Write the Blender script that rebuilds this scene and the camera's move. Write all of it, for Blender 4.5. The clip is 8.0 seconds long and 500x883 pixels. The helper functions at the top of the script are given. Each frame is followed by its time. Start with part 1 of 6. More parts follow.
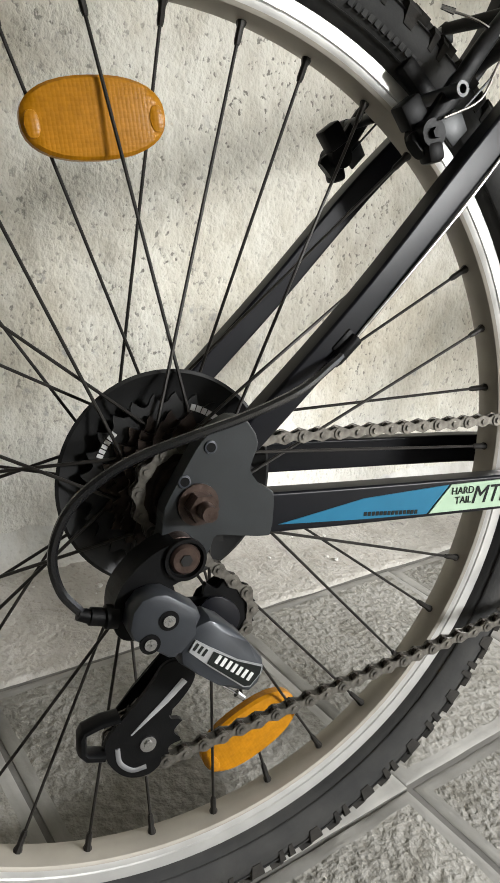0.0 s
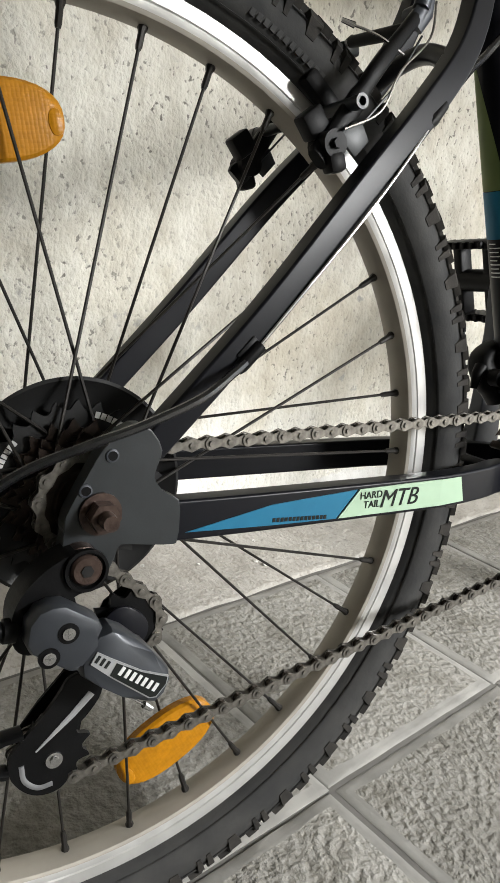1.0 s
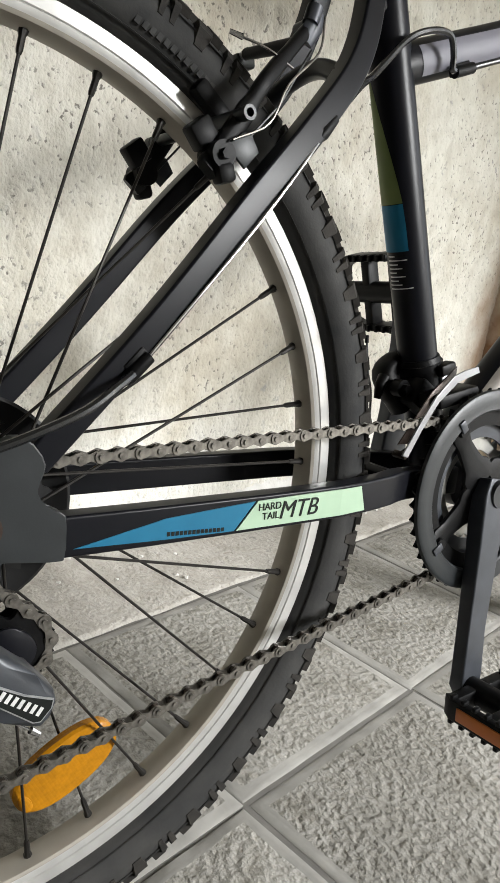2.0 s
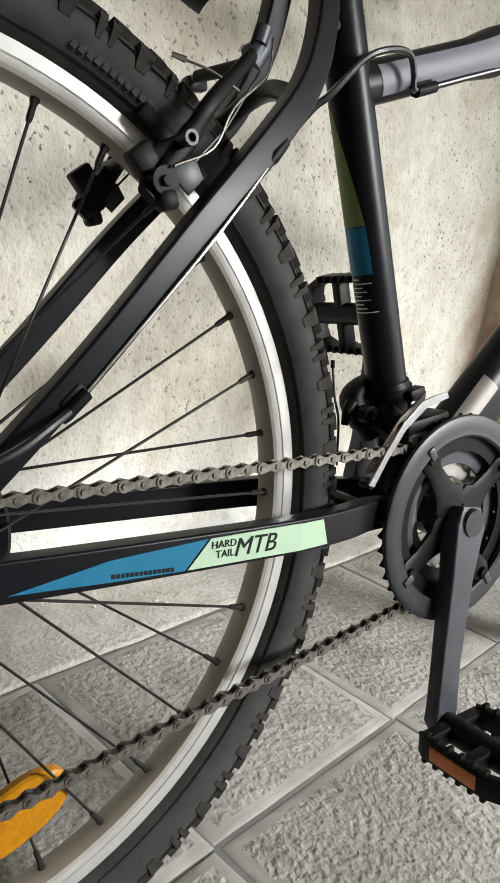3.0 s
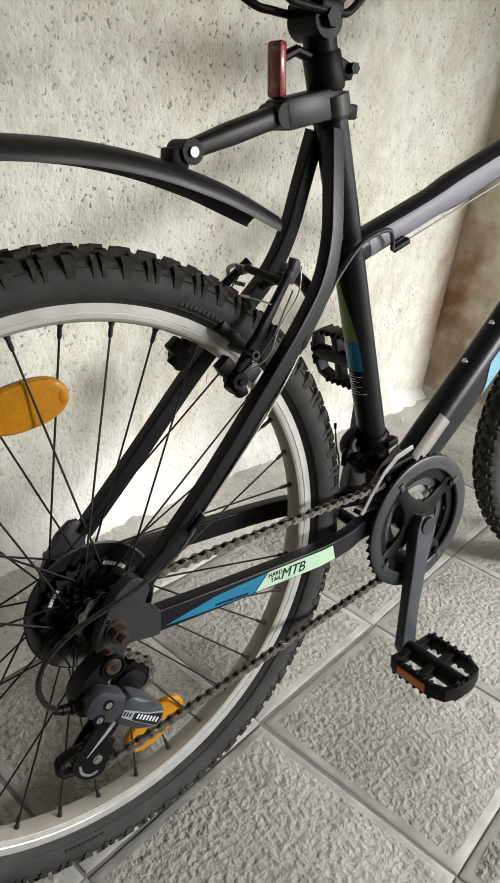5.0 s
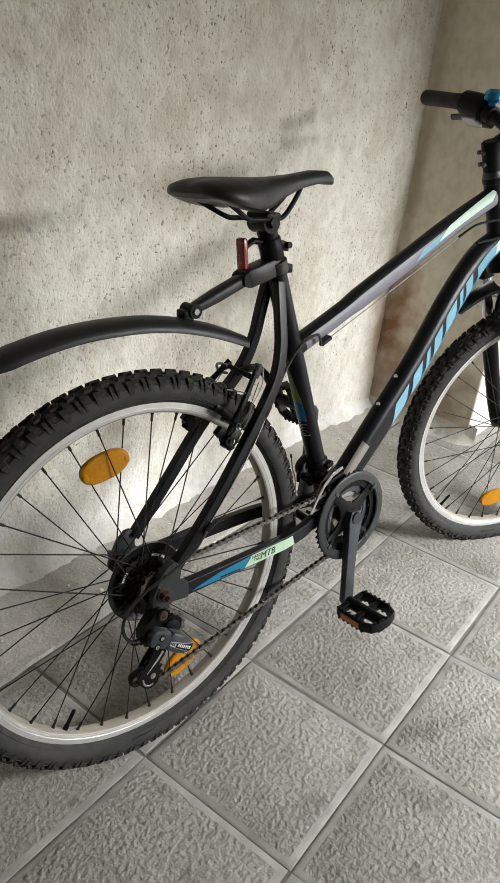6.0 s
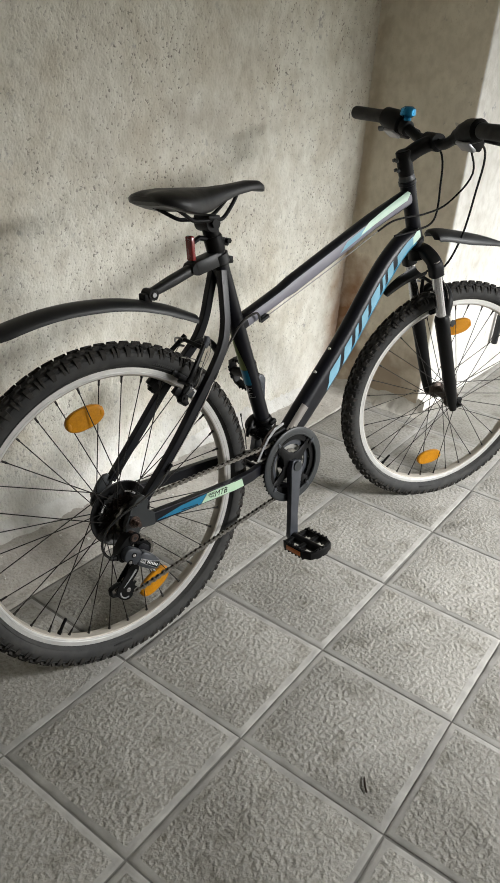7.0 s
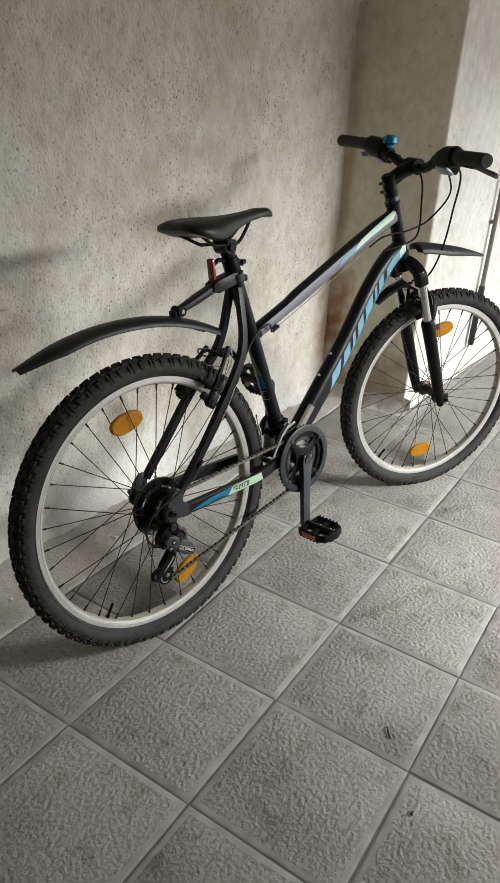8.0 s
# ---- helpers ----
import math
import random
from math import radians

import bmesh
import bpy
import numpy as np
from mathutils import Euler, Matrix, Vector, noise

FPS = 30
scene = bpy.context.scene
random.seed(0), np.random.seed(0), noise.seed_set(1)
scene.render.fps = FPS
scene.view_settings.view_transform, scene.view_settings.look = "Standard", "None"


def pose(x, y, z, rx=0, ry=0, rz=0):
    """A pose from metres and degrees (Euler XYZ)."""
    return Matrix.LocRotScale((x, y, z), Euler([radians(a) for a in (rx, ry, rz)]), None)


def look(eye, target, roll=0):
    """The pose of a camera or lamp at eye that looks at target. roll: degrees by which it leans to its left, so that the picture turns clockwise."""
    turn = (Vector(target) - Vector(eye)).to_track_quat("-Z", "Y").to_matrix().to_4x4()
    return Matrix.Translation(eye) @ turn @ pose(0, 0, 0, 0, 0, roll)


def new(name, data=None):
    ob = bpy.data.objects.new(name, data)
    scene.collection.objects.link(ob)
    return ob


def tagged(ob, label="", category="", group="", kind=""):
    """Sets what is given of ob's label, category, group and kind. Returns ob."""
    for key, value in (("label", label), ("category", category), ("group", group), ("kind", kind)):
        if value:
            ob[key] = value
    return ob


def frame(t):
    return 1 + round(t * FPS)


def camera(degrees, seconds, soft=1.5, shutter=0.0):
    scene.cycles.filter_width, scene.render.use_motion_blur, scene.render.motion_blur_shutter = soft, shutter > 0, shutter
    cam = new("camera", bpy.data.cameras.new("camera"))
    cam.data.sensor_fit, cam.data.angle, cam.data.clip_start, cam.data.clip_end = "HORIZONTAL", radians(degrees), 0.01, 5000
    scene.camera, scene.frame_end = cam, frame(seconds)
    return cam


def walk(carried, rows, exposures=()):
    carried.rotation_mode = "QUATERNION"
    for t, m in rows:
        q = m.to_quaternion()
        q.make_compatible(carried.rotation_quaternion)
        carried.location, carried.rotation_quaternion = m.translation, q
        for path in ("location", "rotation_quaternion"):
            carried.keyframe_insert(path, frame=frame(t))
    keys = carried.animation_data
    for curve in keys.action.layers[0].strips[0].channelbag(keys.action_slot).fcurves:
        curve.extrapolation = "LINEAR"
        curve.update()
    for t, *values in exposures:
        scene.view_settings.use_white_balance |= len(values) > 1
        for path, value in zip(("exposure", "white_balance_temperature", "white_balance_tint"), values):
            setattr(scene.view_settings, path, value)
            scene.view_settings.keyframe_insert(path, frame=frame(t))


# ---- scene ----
cam = camera(38.84, 8.0, soft=1.3)
PATH = [
    (0.0, (-0.1378, -0.3963, 0.5001), (0.7158, 1.2924, -0.1477), 7.57),
    (0.5, (-0.1260, -0.4038, 0.5019), (0.7977, 1.2557, -0.1249), 7.99),
    (1.0, (-0.1190, -0.4037, 0.5037), (0.8813, 1.2160, -0.1093), 8.55),
    (1.5, (-0.1103, -0.4058, 0.5043), (0.9593, 1.1793, -0.0820), 8.96),
    (2.0, (-0.0933, -0.4125, 0.5067), (1.0564, 1.1259, -0.0517), 9.30),
    (2.2, (-0.0800, -0.4156, 0.5091), (1.1050, 1.0971, -0.0456), 9.13),
    (3.3, (-0.0564, -0.4074, 0.5342), (1.0442, 1.1783, 0.0106), 8.29),
    (3.5, (-0.0643, -0.4034, 0.5642), (0.9557, 1.2246, 0.0083), 9.11),
    (4.0, (-0.0811, -0.3825, 0.6423), (0.9069, 1.1647, -0.1515), 10.74),
    (4.2, (-0.0903, -0.3838, 0.6593), (0.9679, 1.0852, -0.1906), 9.58),
    (5.3, (-0.3347, -0.5858, 0.8793), (0.8535, 0.7467, -0.0222), 7.60),
    (5.5, (-0.3979, -0.6387, 0.9384), (0.8246, 0.6632, 0.0381), 7.12),
    (6.0, (-0.4928, -0.7580, 1.0579), (0.7106, 0.5412, 0.1284), 6.23),
    (6.5, (-0.5549, -0.9207, 1.1008), (0.6365, 0.4186, 0.2137), 4.08),
    (7.0, (-0.6179, -1.0225, 1.1221), (0.5986, 0.2623, 0.1898), 5.13),
    (7.5, (-0.7297, -1.0523, 1.1500), (0.5069, 0.1815, 0.1760), 3.80),
    (8.0, (-0.8087, -1.0841, 1.1689), (0.4668, 0.1676, 0.2709), 3.50),
]
walk(cam, [(t, look(eye, target, roll)) for t, eye, target, roll in PATH],
     exposures=[(0.0, -0.25), (1.5, -0.30), (4.2, -0.30), (5.5, -0.29), (6.0, -0.45), (7.0, -0.60), (8.0, -0.74)])

# ---- world and light ----
world = bpy.data.worlds.new("world")
scene.world = world
world.use_nodes = True
wn = world.node_tree.nodes
sky = wn.new("ShaderNodeTexSky")
sky.sky_type, sky.sun_disc, sky.sun_elevation, sky.sun_rotation = "NISHITA", False, radians(40), radians(120)
world.node_tree.links.new(sky.outputs[0], wn["Background"].inputs[0])
wn["Background"].inputs[1].default_value = 0.12


def area(name, eye, target, sx, sy, power, colour):
    d = bpy.data.lights.new(name, "AREA")
    d.shape, d.size, d.size_y, d.energy, d.color = "RECTANGLE", sx, sy, power, colour
    o = new(name, d)
    o.matrix_world = look(eye, target)
    return o


# added lamps, sources unseen: under the opening's lintel, through the doorway beyond the pier
area("added_opening_light", (2.85, -3.6, 2.65), (0.3, 0.5, 0.0), 1.9, 1.3, 1290, (0.985, 0.99, 0.985))
area("doorway_daylight", (3.40, -0.9, 1.05), (0.2, 0.2, 0.3), 2.0, 1.9, 27, (0.98, 0.99, 0.985))


# ---- materials ----
def material(name, colour, rough=0.5, metal=0.0, vary=0.0, scale=40.0, bump=0.0, bump_scale=200.0, second=None,
             coat=0.0, spec=0.5, wear=0.12):
    m = bpy.data.materials.new(name)
    m.use_nodes = True
    nt = m.node_tree
    b = nt.nodes["Principled BSDF"]
    b.inputs["Base Color"].default_value = (*colour, 1)
    b.inputs["Roughness"].default_value = rough
    b.inputs["Metallic"].default_value = metal
    b.inputs["Coat Weight"].default_value = coat
    b.inputs["Specular IOR Level"].default_value = spec
    tc = nt.nodes.new("ShaderNodeTexCoord")
    if vary:
        n1 = nt.nodes.new("ShaderNodeTexNoise")
        n1.inputs["Scale"].default_value, n1.inputs["Detail"].default_value = scale, 6
        n2 = nt.nodes.new("ShaderNodeTexNoise")
        n2.inputs["Scale"].default_value, n2.inputs["Detail"].default_value = scale * 0.12, 4
        ad = nt.nodes.new("ShaderNodeMath")
        ad.operation = "ADD"
        hf = nt.nodes.new("ShaderNodeMath")
        hf.operation, hf.inputs[1].default_value = "MULTIPLY", 0.5
        rp = nt.nodes.new("ShaderNodeValToRGB")
        rp.color_ramp.elements[0].position, rp.color_ramp.elements[1].position = 0.35, 0.65
        dark = second or tuple(c * (1 - vary) for c in colour)
        rp.color_ramp.elements[0].color = (*dark, 1)
        rp.color_ramp.elements[1].color = (*colour, 1)
        for n in (n1, n2):
            nt.links.new(tc.outputs["Object"], n.inputs["Vector"])
        nt.links.new(n1.outputs[0], ad.inputs[0])
        nt.links.new(n2.outputs[0], ad.inputs[1])
        nt.links.new(ad.outputs[0], hf.inputs[0])
        nt.links.new(hf.outputs[0], rp.inputs[0])
        nt.links.new(rp.outputs[0], b.inputs["Base Color"])
        rr = nt.nodes.new("ShaderNodeMapRange")
        rr.inputs["To Min"].default_value, rr.inputs["To Max"].default_value = max(rough - wear, 0.05), min(rough + wear, 1)
        nt.links.new(n1.outputs[0], rr.inputs["Value"])
        nt.links.new(rr.outputs[0], b.inputs["Roughness"])
    if bump:
        n3 = nt.nodes.new("ShaderNodeTexNoise")
        n3.inputs["Scale"].default_value, n3.inputs["Detail"].default_value = bump_scale, 5
        bp = nt.nodes.new("ShaderNodeBump")
        bp.inputs["Strength"].default_value, bp.inputs["Distance"].default_value = bump, 0.0006
        nt.links.new(tc.outputs["Object"], n3.inputs["Vector"])
        nt.links.new(n3.outputs[0], bp.inputs["Height"])
        nt.links.new(bp.outputs[0], b.inputs["Normal"])
    return m


M = dict(
    paint=material("black_frame_paint", (0.0052, 0.0056, 0.0085), 0.34, 0.0, 0.2, 40, spec=0.20, wear=0.03),
    black=material("black_plastic", (0.0045, 0.0045, 0.0048), 0.46, 0.0, 0.4, 90, 0.12, 700, spec=0.14),
    guard=material("spoke_guard_plastic", (0.010, 0.010, 0.010), 0.48, 0.0, 0.3, 60, 0.1, 500, spec=0.35),
    grey=material("grey_metallic_plastic", (0.046, 0.051, 0.060), 0.40, 0.25, 0.25, 80, 0.05, 600),
    dropout=material("dark_grey_alloy", (0.021, 0.0245, 0.027), 0.42, 0.1, 0.35, 60, 0.08, 700, wear=0.06),
    rubber=material("tyre_rubber", (0.021, 0.0215, 0.022), 0.74, 0.0, 0.45, 50, 0.3, 400, second=(0.042, 0.041, 0.039), spec=0.28),
    tread=material("dusty_tread_rubber", (0.013, 0.0125, 0.012), 0.85, 0.0, 0.3, 70, 0.4, 500, second=(0.040, 0.036, 0.031), spec=0.25),
    rim=material("rim_alloy", (0.66, 0.655, 0.64), 0.34, 0.6, 0.15, 60, 0.03, 600),
    rimin=material("dull_rim_inner", (0.40, 0.37, 0.32), 0.55, 0.35, 0.25, 40, 0.05, 500),
    spoke=material("dull_black_spoke", (0.03, 0.027, 0.024), 0.45, 0.5, 0.4, 200),
    steel=material("worn_chain_steel", (0.24, 0.225, 0.20), 0.38, 0.75, 0.75, 220, 0.1, 900),
    darksteel=material("oily_dark_steel", (0.056, 0.039, 0.030), 0.34, 0.55, 0.75, 150, 0.3, 700),
    rust=material("rusty_steel", (0.095, 0.064, 0.052), 0.36, 0.55, 0.6, 180, 0.4, 500, second=(0.036, 0.022, 0.017)),
    chrome=material("bright_steel", (0.6, 0.6, 0.6), 0.22, 1.0, 0.15, 100),
    amber=material("amber_reflector", (0.46, 0.19, 0.004), 0.34, 0.0, 0.3, 300, spec=0.25),
    red=material("red_reflector", (0.25, 0.02, 0.02), 0.25, 0.0, 0.3, 120, 0.3, 700, coat=0.4),
    saddle=material("saddle_vinyl", (0.007, 0.007, 0.0075), 0.44, 0.0, 0.3, 60, 0.15, 900, spec=0.35),
    fender=material("fender_plastic", (0.0085, 0.009, 0.0095), 0.45, 0.0, 0.3, 30, 0.05, 300, spec=0.35),
    blue=material("blue_decal", (0.010, 0.155, 0.28), 0.45, 0.0, 0.2, 50, spec=0.3),
    sky=material("pale_blue_decal", (0.17, 0.36, 0.47), 0.45, 0.0, 0.2, 50, spec=0.3),
    green=material("pale_green_decal", (0.40, 0.55, 0.40), 0.45, 0.0, 0.15, 50, spec=0.3),
    olive=material("olive_green_decal", (0.17, 0.22, 0.08), 0.5, 0.0, 0.15, 50, spec=0.25),
    silver=material("silver_grey_metal", (0.34, 0.345, 0.36), 0.38, 0.7, 0.3, 90, 0.08, 700),
    label=material("grey_print", (0.36, 0.365, 0.37), 0.45, 0.2, 0.2, 80),
    housing=material("glossy_cable_housing", (0.008, 0.008, 0.009), 0.24, 0.0, 0.2, 60, spec=0.6, wear=0.04),
    white=material("white_print", (0.72, 0.72, 0.72), 0.45, 0.0, 0.1, 80),
    ink=material("dark_print", (0.012, 0.014, 0.013), 0.6, spec=0.15),
    bell=material("blue_anodised_bell", (0.02, 0.22, 0.42), 0.25, 0.6, 0.1, 60),
    sticker=material("silver_sticker", (0.20, 0.182, 0.16), 0.5, 0.2, 0.3, 60),
    orange=material("orange_pedal_reflector", (0.55, 0.16, 0.03), 0.35, 0.0, 0.2, 60),
    crank=material("grey_forged_crank", (0.052, 0.057, 0.068), 0.38, 0.3, 0.3, 70, 0.06, 600),
    mint=material("pale_mint_decal", (0.52, 0.68, 0.58), 0.42, 0.0, 0.12, 50, spec=0.3),
    stripe=material("grey_violet_sheen", (0.17, 0.168, 0.20), 0.46, 0.0, 0.12, 40, spec=0.4, wear=0.04),
    brass=material("pale_grey_alloy", (0.46, 0.455, 0.43), 0.36, 0.7, 0.3, 110, 0.06, 700),
    alloy=material("fork_stanchion_chrome", (0.42, 0.42, 0.43), 0.16, 1.0, 0.05, 60),
)


def honeycomb(m):
    """A fine honeycomb of prisms under the amber skin."""
    nt = m.node_tree
    tc = nt.nodes.new("ShaderNodeTexCoord")
    vo = nt.nodes.new("ShaderNodeTexVoronoi")
    vo.feature, vo.inputs["Scale"].default_value, vo.inputs["Randomness"].default_value = "F1", 430, 0.15
    bp = nt.nodes.new("ShaderNodeBump")
    bp.inputs["Strength"].default_value, bp.inputs["Distance"].default_value = 0.22, 0.0010
    bp.invert = True
    nt.links.new(tc.outputs["Object"], vo.inputs["Vector"])
    nt.links.new(vo.outputs["Distance"], bp.inputs["Height"])
    nt.links.new(bp.outputs[0], nt.nodes["Principled BSDF"].inputs["Normal"])


honeycomb(M["amber"])


def plaster(name, base, low, pits, rough=0.9, bump=0.5, stain_shade=None, cloud=(0.90, 0.885, 0.87)):
    """Wall plaster: two scales of tone, dark pits, and ragged patches about given places: stains, painted light and
    shade.
    """
    m = bpy.data.materials.new(name)
    m.use_nodes = True
    nt = m.node_tree
    b = nt.nodes["Principled BSDF"]
    b.inputs["Roughness"].default_value = rough
    b.inputs["Specular IOR Level"].default_value = 0.25
    geo = nt.nodes.new("ShaderNodeNewGeometry")
    def noise(scale, detail, rough=0.5, squash=1.0):
        n = nt.nodes.new("ShaderNodeTexNoise")
        n.inputs["Scale"].default_value, n.inputs["Detail"].default_value, n.inputs["Roughness"].default_value = scale, detail, rough
        mp = nt.nodes.new("ShaderNodeMapping")
        mp.inputs["Scale"].default_value = (1, 1, squash)
        nt.links.new(geo.outputs["Position"], mp.inputs["Vector"])
        nt.links.new(mp.outputs[0], n.inputs["Vector"])
        return n.outputs[0]

    def ramp(value, lo, hi, c0, c1):
        r = nt.nodes.new("ShaderNodeValToRGB")
        r.color_ramp.elements[0].position, r.color_ramp.elements[1].position = lo, hi
        r.color_ramp.elements[0].color, r.color_ramp.elements[1].color = (*c0, 1), (*c1, 1)
        nt.links.new(value, r.inputs[0])
        return r.outputs[0]

    def mix(kind, fac, a, c):
        x = nt.nodes.new("ShaderNodeMix")
        x.data_type, x.blend_type = "RGBA", kind
        if isinstance(fac, float):
            x.inputs["Factor"].default_value = fac
        else:
            nt.links.new(fac, x.inputs["Factor"])
        nt.links.new(a, x.inputs["A"])
        nt.links.new(c, x.inputs["B"])
        return x.outputs["Result"]

    one, nil = (1, 1, 1), (0, 0, 0)
    tone = ramp(noise(3.2, 8, 0.6, 0.8), 0.36, 0.60, low, base)
    # greyish and pinkish clouds, a hand or two across
    clouds = ramp(noise(6.5, 9, 0.62, 0.75), 0.44, 0.66, one, cloud)
    tone = mix("MULTIPLY", 1.0, tone, clouds)
    fine = noise(34, 6, 0.55, 0.8)
    tone = mix("MULTIPLY", 1.0, tone, ramp(fine, 0.32, 0.58, (0.86, 0.85, 0.83), one))
    # pits in clusters, and a few large grey spots
    pit = noise(142, 3, 0.5, 0.82)
    dots = ramp(pit, 0.325, 0.395, one, nil)
    crowd = ramp(noise(4.2, 6, 0.6), 0.40, 0.62, (0.20, 0.20, 0.20), (0.95, 0.95, 0.95))
    hole = mix("MULTIPLY", 1.0, dots, crowd)
    tint = nt.nodes.new("ShaderNodeRGB")
    tint.outputs[0].default_value = (base[0] * pits, base[1] * pits * 0.96, base[2] * pits * 0.92, 1)
    tone = mix("MIX", hole, tone, tint.outputs[0])
    spots = mix("MULTIPLY", 1.0, ramp(noise(38, 4, 0.55), 0.30, 0.37, one, nil), ramp(noise(3.1, 3), 0.42, 0.58, nil, (0.85, 0.85, 0.85)))
    grey = nt.nodes.new("ShaderNodeRGB")
    grey.outputs[0].default_value = (base[0] * 0.52, base[1] * 0.52, base[2] * 0.54, 1)
    last = mix("MIX", spots, tone, grey.outputs[0])
    for place, size, tone, lo, hi, most in stain_shade or ():
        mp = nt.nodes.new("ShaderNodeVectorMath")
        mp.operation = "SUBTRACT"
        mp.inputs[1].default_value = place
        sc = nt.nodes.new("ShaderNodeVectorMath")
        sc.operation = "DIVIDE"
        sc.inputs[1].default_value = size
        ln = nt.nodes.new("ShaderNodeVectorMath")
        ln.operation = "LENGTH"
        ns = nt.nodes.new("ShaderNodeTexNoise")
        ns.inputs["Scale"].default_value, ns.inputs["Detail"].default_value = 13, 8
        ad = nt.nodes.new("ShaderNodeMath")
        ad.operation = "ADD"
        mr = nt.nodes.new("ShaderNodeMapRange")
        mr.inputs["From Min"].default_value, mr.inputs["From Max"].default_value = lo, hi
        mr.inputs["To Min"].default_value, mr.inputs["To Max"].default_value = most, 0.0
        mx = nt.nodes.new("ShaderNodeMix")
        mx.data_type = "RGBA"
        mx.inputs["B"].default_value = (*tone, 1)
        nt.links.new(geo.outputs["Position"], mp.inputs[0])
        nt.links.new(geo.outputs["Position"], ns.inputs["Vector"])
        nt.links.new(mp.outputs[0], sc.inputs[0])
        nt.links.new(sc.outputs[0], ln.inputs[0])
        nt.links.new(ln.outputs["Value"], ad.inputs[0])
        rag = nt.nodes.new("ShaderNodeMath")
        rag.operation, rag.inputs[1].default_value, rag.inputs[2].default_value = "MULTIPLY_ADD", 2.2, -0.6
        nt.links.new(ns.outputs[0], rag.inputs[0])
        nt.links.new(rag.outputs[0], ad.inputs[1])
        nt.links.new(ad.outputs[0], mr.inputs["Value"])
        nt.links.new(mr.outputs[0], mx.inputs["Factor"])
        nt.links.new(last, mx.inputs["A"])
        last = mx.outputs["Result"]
    nt.links.new(last, b.inputs["Base Color"])
    bp = nt.nodes.new("ShaderNodeBump")
    bp.inputs["Strength"].default_value, bp.inputs["Distance"].default_value = bump, 0.004
    nt.links.new(pit, bp.inputs["Height"])
    bp2 = nt.nodes.new("ShaderNodeBump")
    bp2.inputs["Strength"].default_value, bp2.inputs["Distance"].default_value = bump * 0.7, 0.003
    nt.links.new(fine, bp2.inputs["Height"])
    nt.links.new(bp.outputs[0], bp2.inputs["Normal"])
    nt.links.new(bp2.outputs[0], b.inputs["Normal"])
    return m


STUCCO = plaster("cream_stucco", (0.75, 0.735, 0.665), (0.64, 0.615, 0.545), 0.24, bump=0.9, cloud=(0.79, 0.755, 0.705),
                 stain_shade=[((1.44, 0.72, 0.30), (0.07, 0.30, 0.26), (0.34, 0.19, 0.10), 0.55, 1.8, 0.75),
                        # paler patch low on the wall: a daylight streak put into the colour
                        ((0.10, 0.495, 0.06), (0.62, 0.3, 0.15), (0.82, 0.82, 0.80), 0.7, 1.8, 0.6),
                        # narrow brownish streak up the corner, darker than the wall
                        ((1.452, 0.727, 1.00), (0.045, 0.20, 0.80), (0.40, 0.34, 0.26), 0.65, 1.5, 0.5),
                        # two smudges of soft shadow painted into the wall's colour above the saddle
                        ((0.62, 0.585, 0.99), (0.17, 0.3, 0.045), (0.34, 0.30, 0.24), 0.7, 1.9, 0.42),
                        ((0.32, 0.535, 0.925), (0.20, 0.3, 0.05), (0.36, 0.33, 0.27), 0.7, 1.9, 0.26),
                        ((1.16, 0.677, 0.13), (0.30, 0.3, 0.10), (0.78, 0.77, 0.73), 0.7, 1.8, 0.35)])
SMOOTH = plaster("painted_plaster", (0.80, 0.735, 0.615), (0.70, 0.64, 0.53), 0.8, bump=0.16,
                 stain_shade=[((1.458, 0.690, 0.31), (0.10, 0.085, 0.25), (0.25, 0.115, 0.05), 0.55, 1.7, 0.95),
                        # the same brownish streak on the pier's side of the corner
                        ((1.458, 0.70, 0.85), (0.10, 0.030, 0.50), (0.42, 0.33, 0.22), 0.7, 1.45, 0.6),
                        # brown stain at the pier's foot, deepened by shade painted into it
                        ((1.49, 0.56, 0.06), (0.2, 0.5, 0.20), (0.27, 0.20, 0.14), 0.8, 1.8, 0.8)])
WHITE = plaster("whitewashed_plaster", (0.76, 0.75, 0.71), (0.66, 0.645, 0.60), 0.85, bump=0.3)
# pale tone paints a light streak along the wall's foot; crumbs share it
FOOT_PALE = plaster("pale_foot_cement", (0.72, 0.715, 0.69), (0.61, 0.60, 0.57), 0.7, bump=0.35, cloud=(0.88, 0.87, 0.855))
MARGIN = plaster("trowelled_cement", (0.50, 0.48, 0.445), (0.41, 0.39, 0.355), 0.6, bump=0.8)
CEMENT = plaster("cement_fillet", (0.60, 0.58, 0.53), (0.46, 0.44, 0.40), 0.7, bump=0.6)


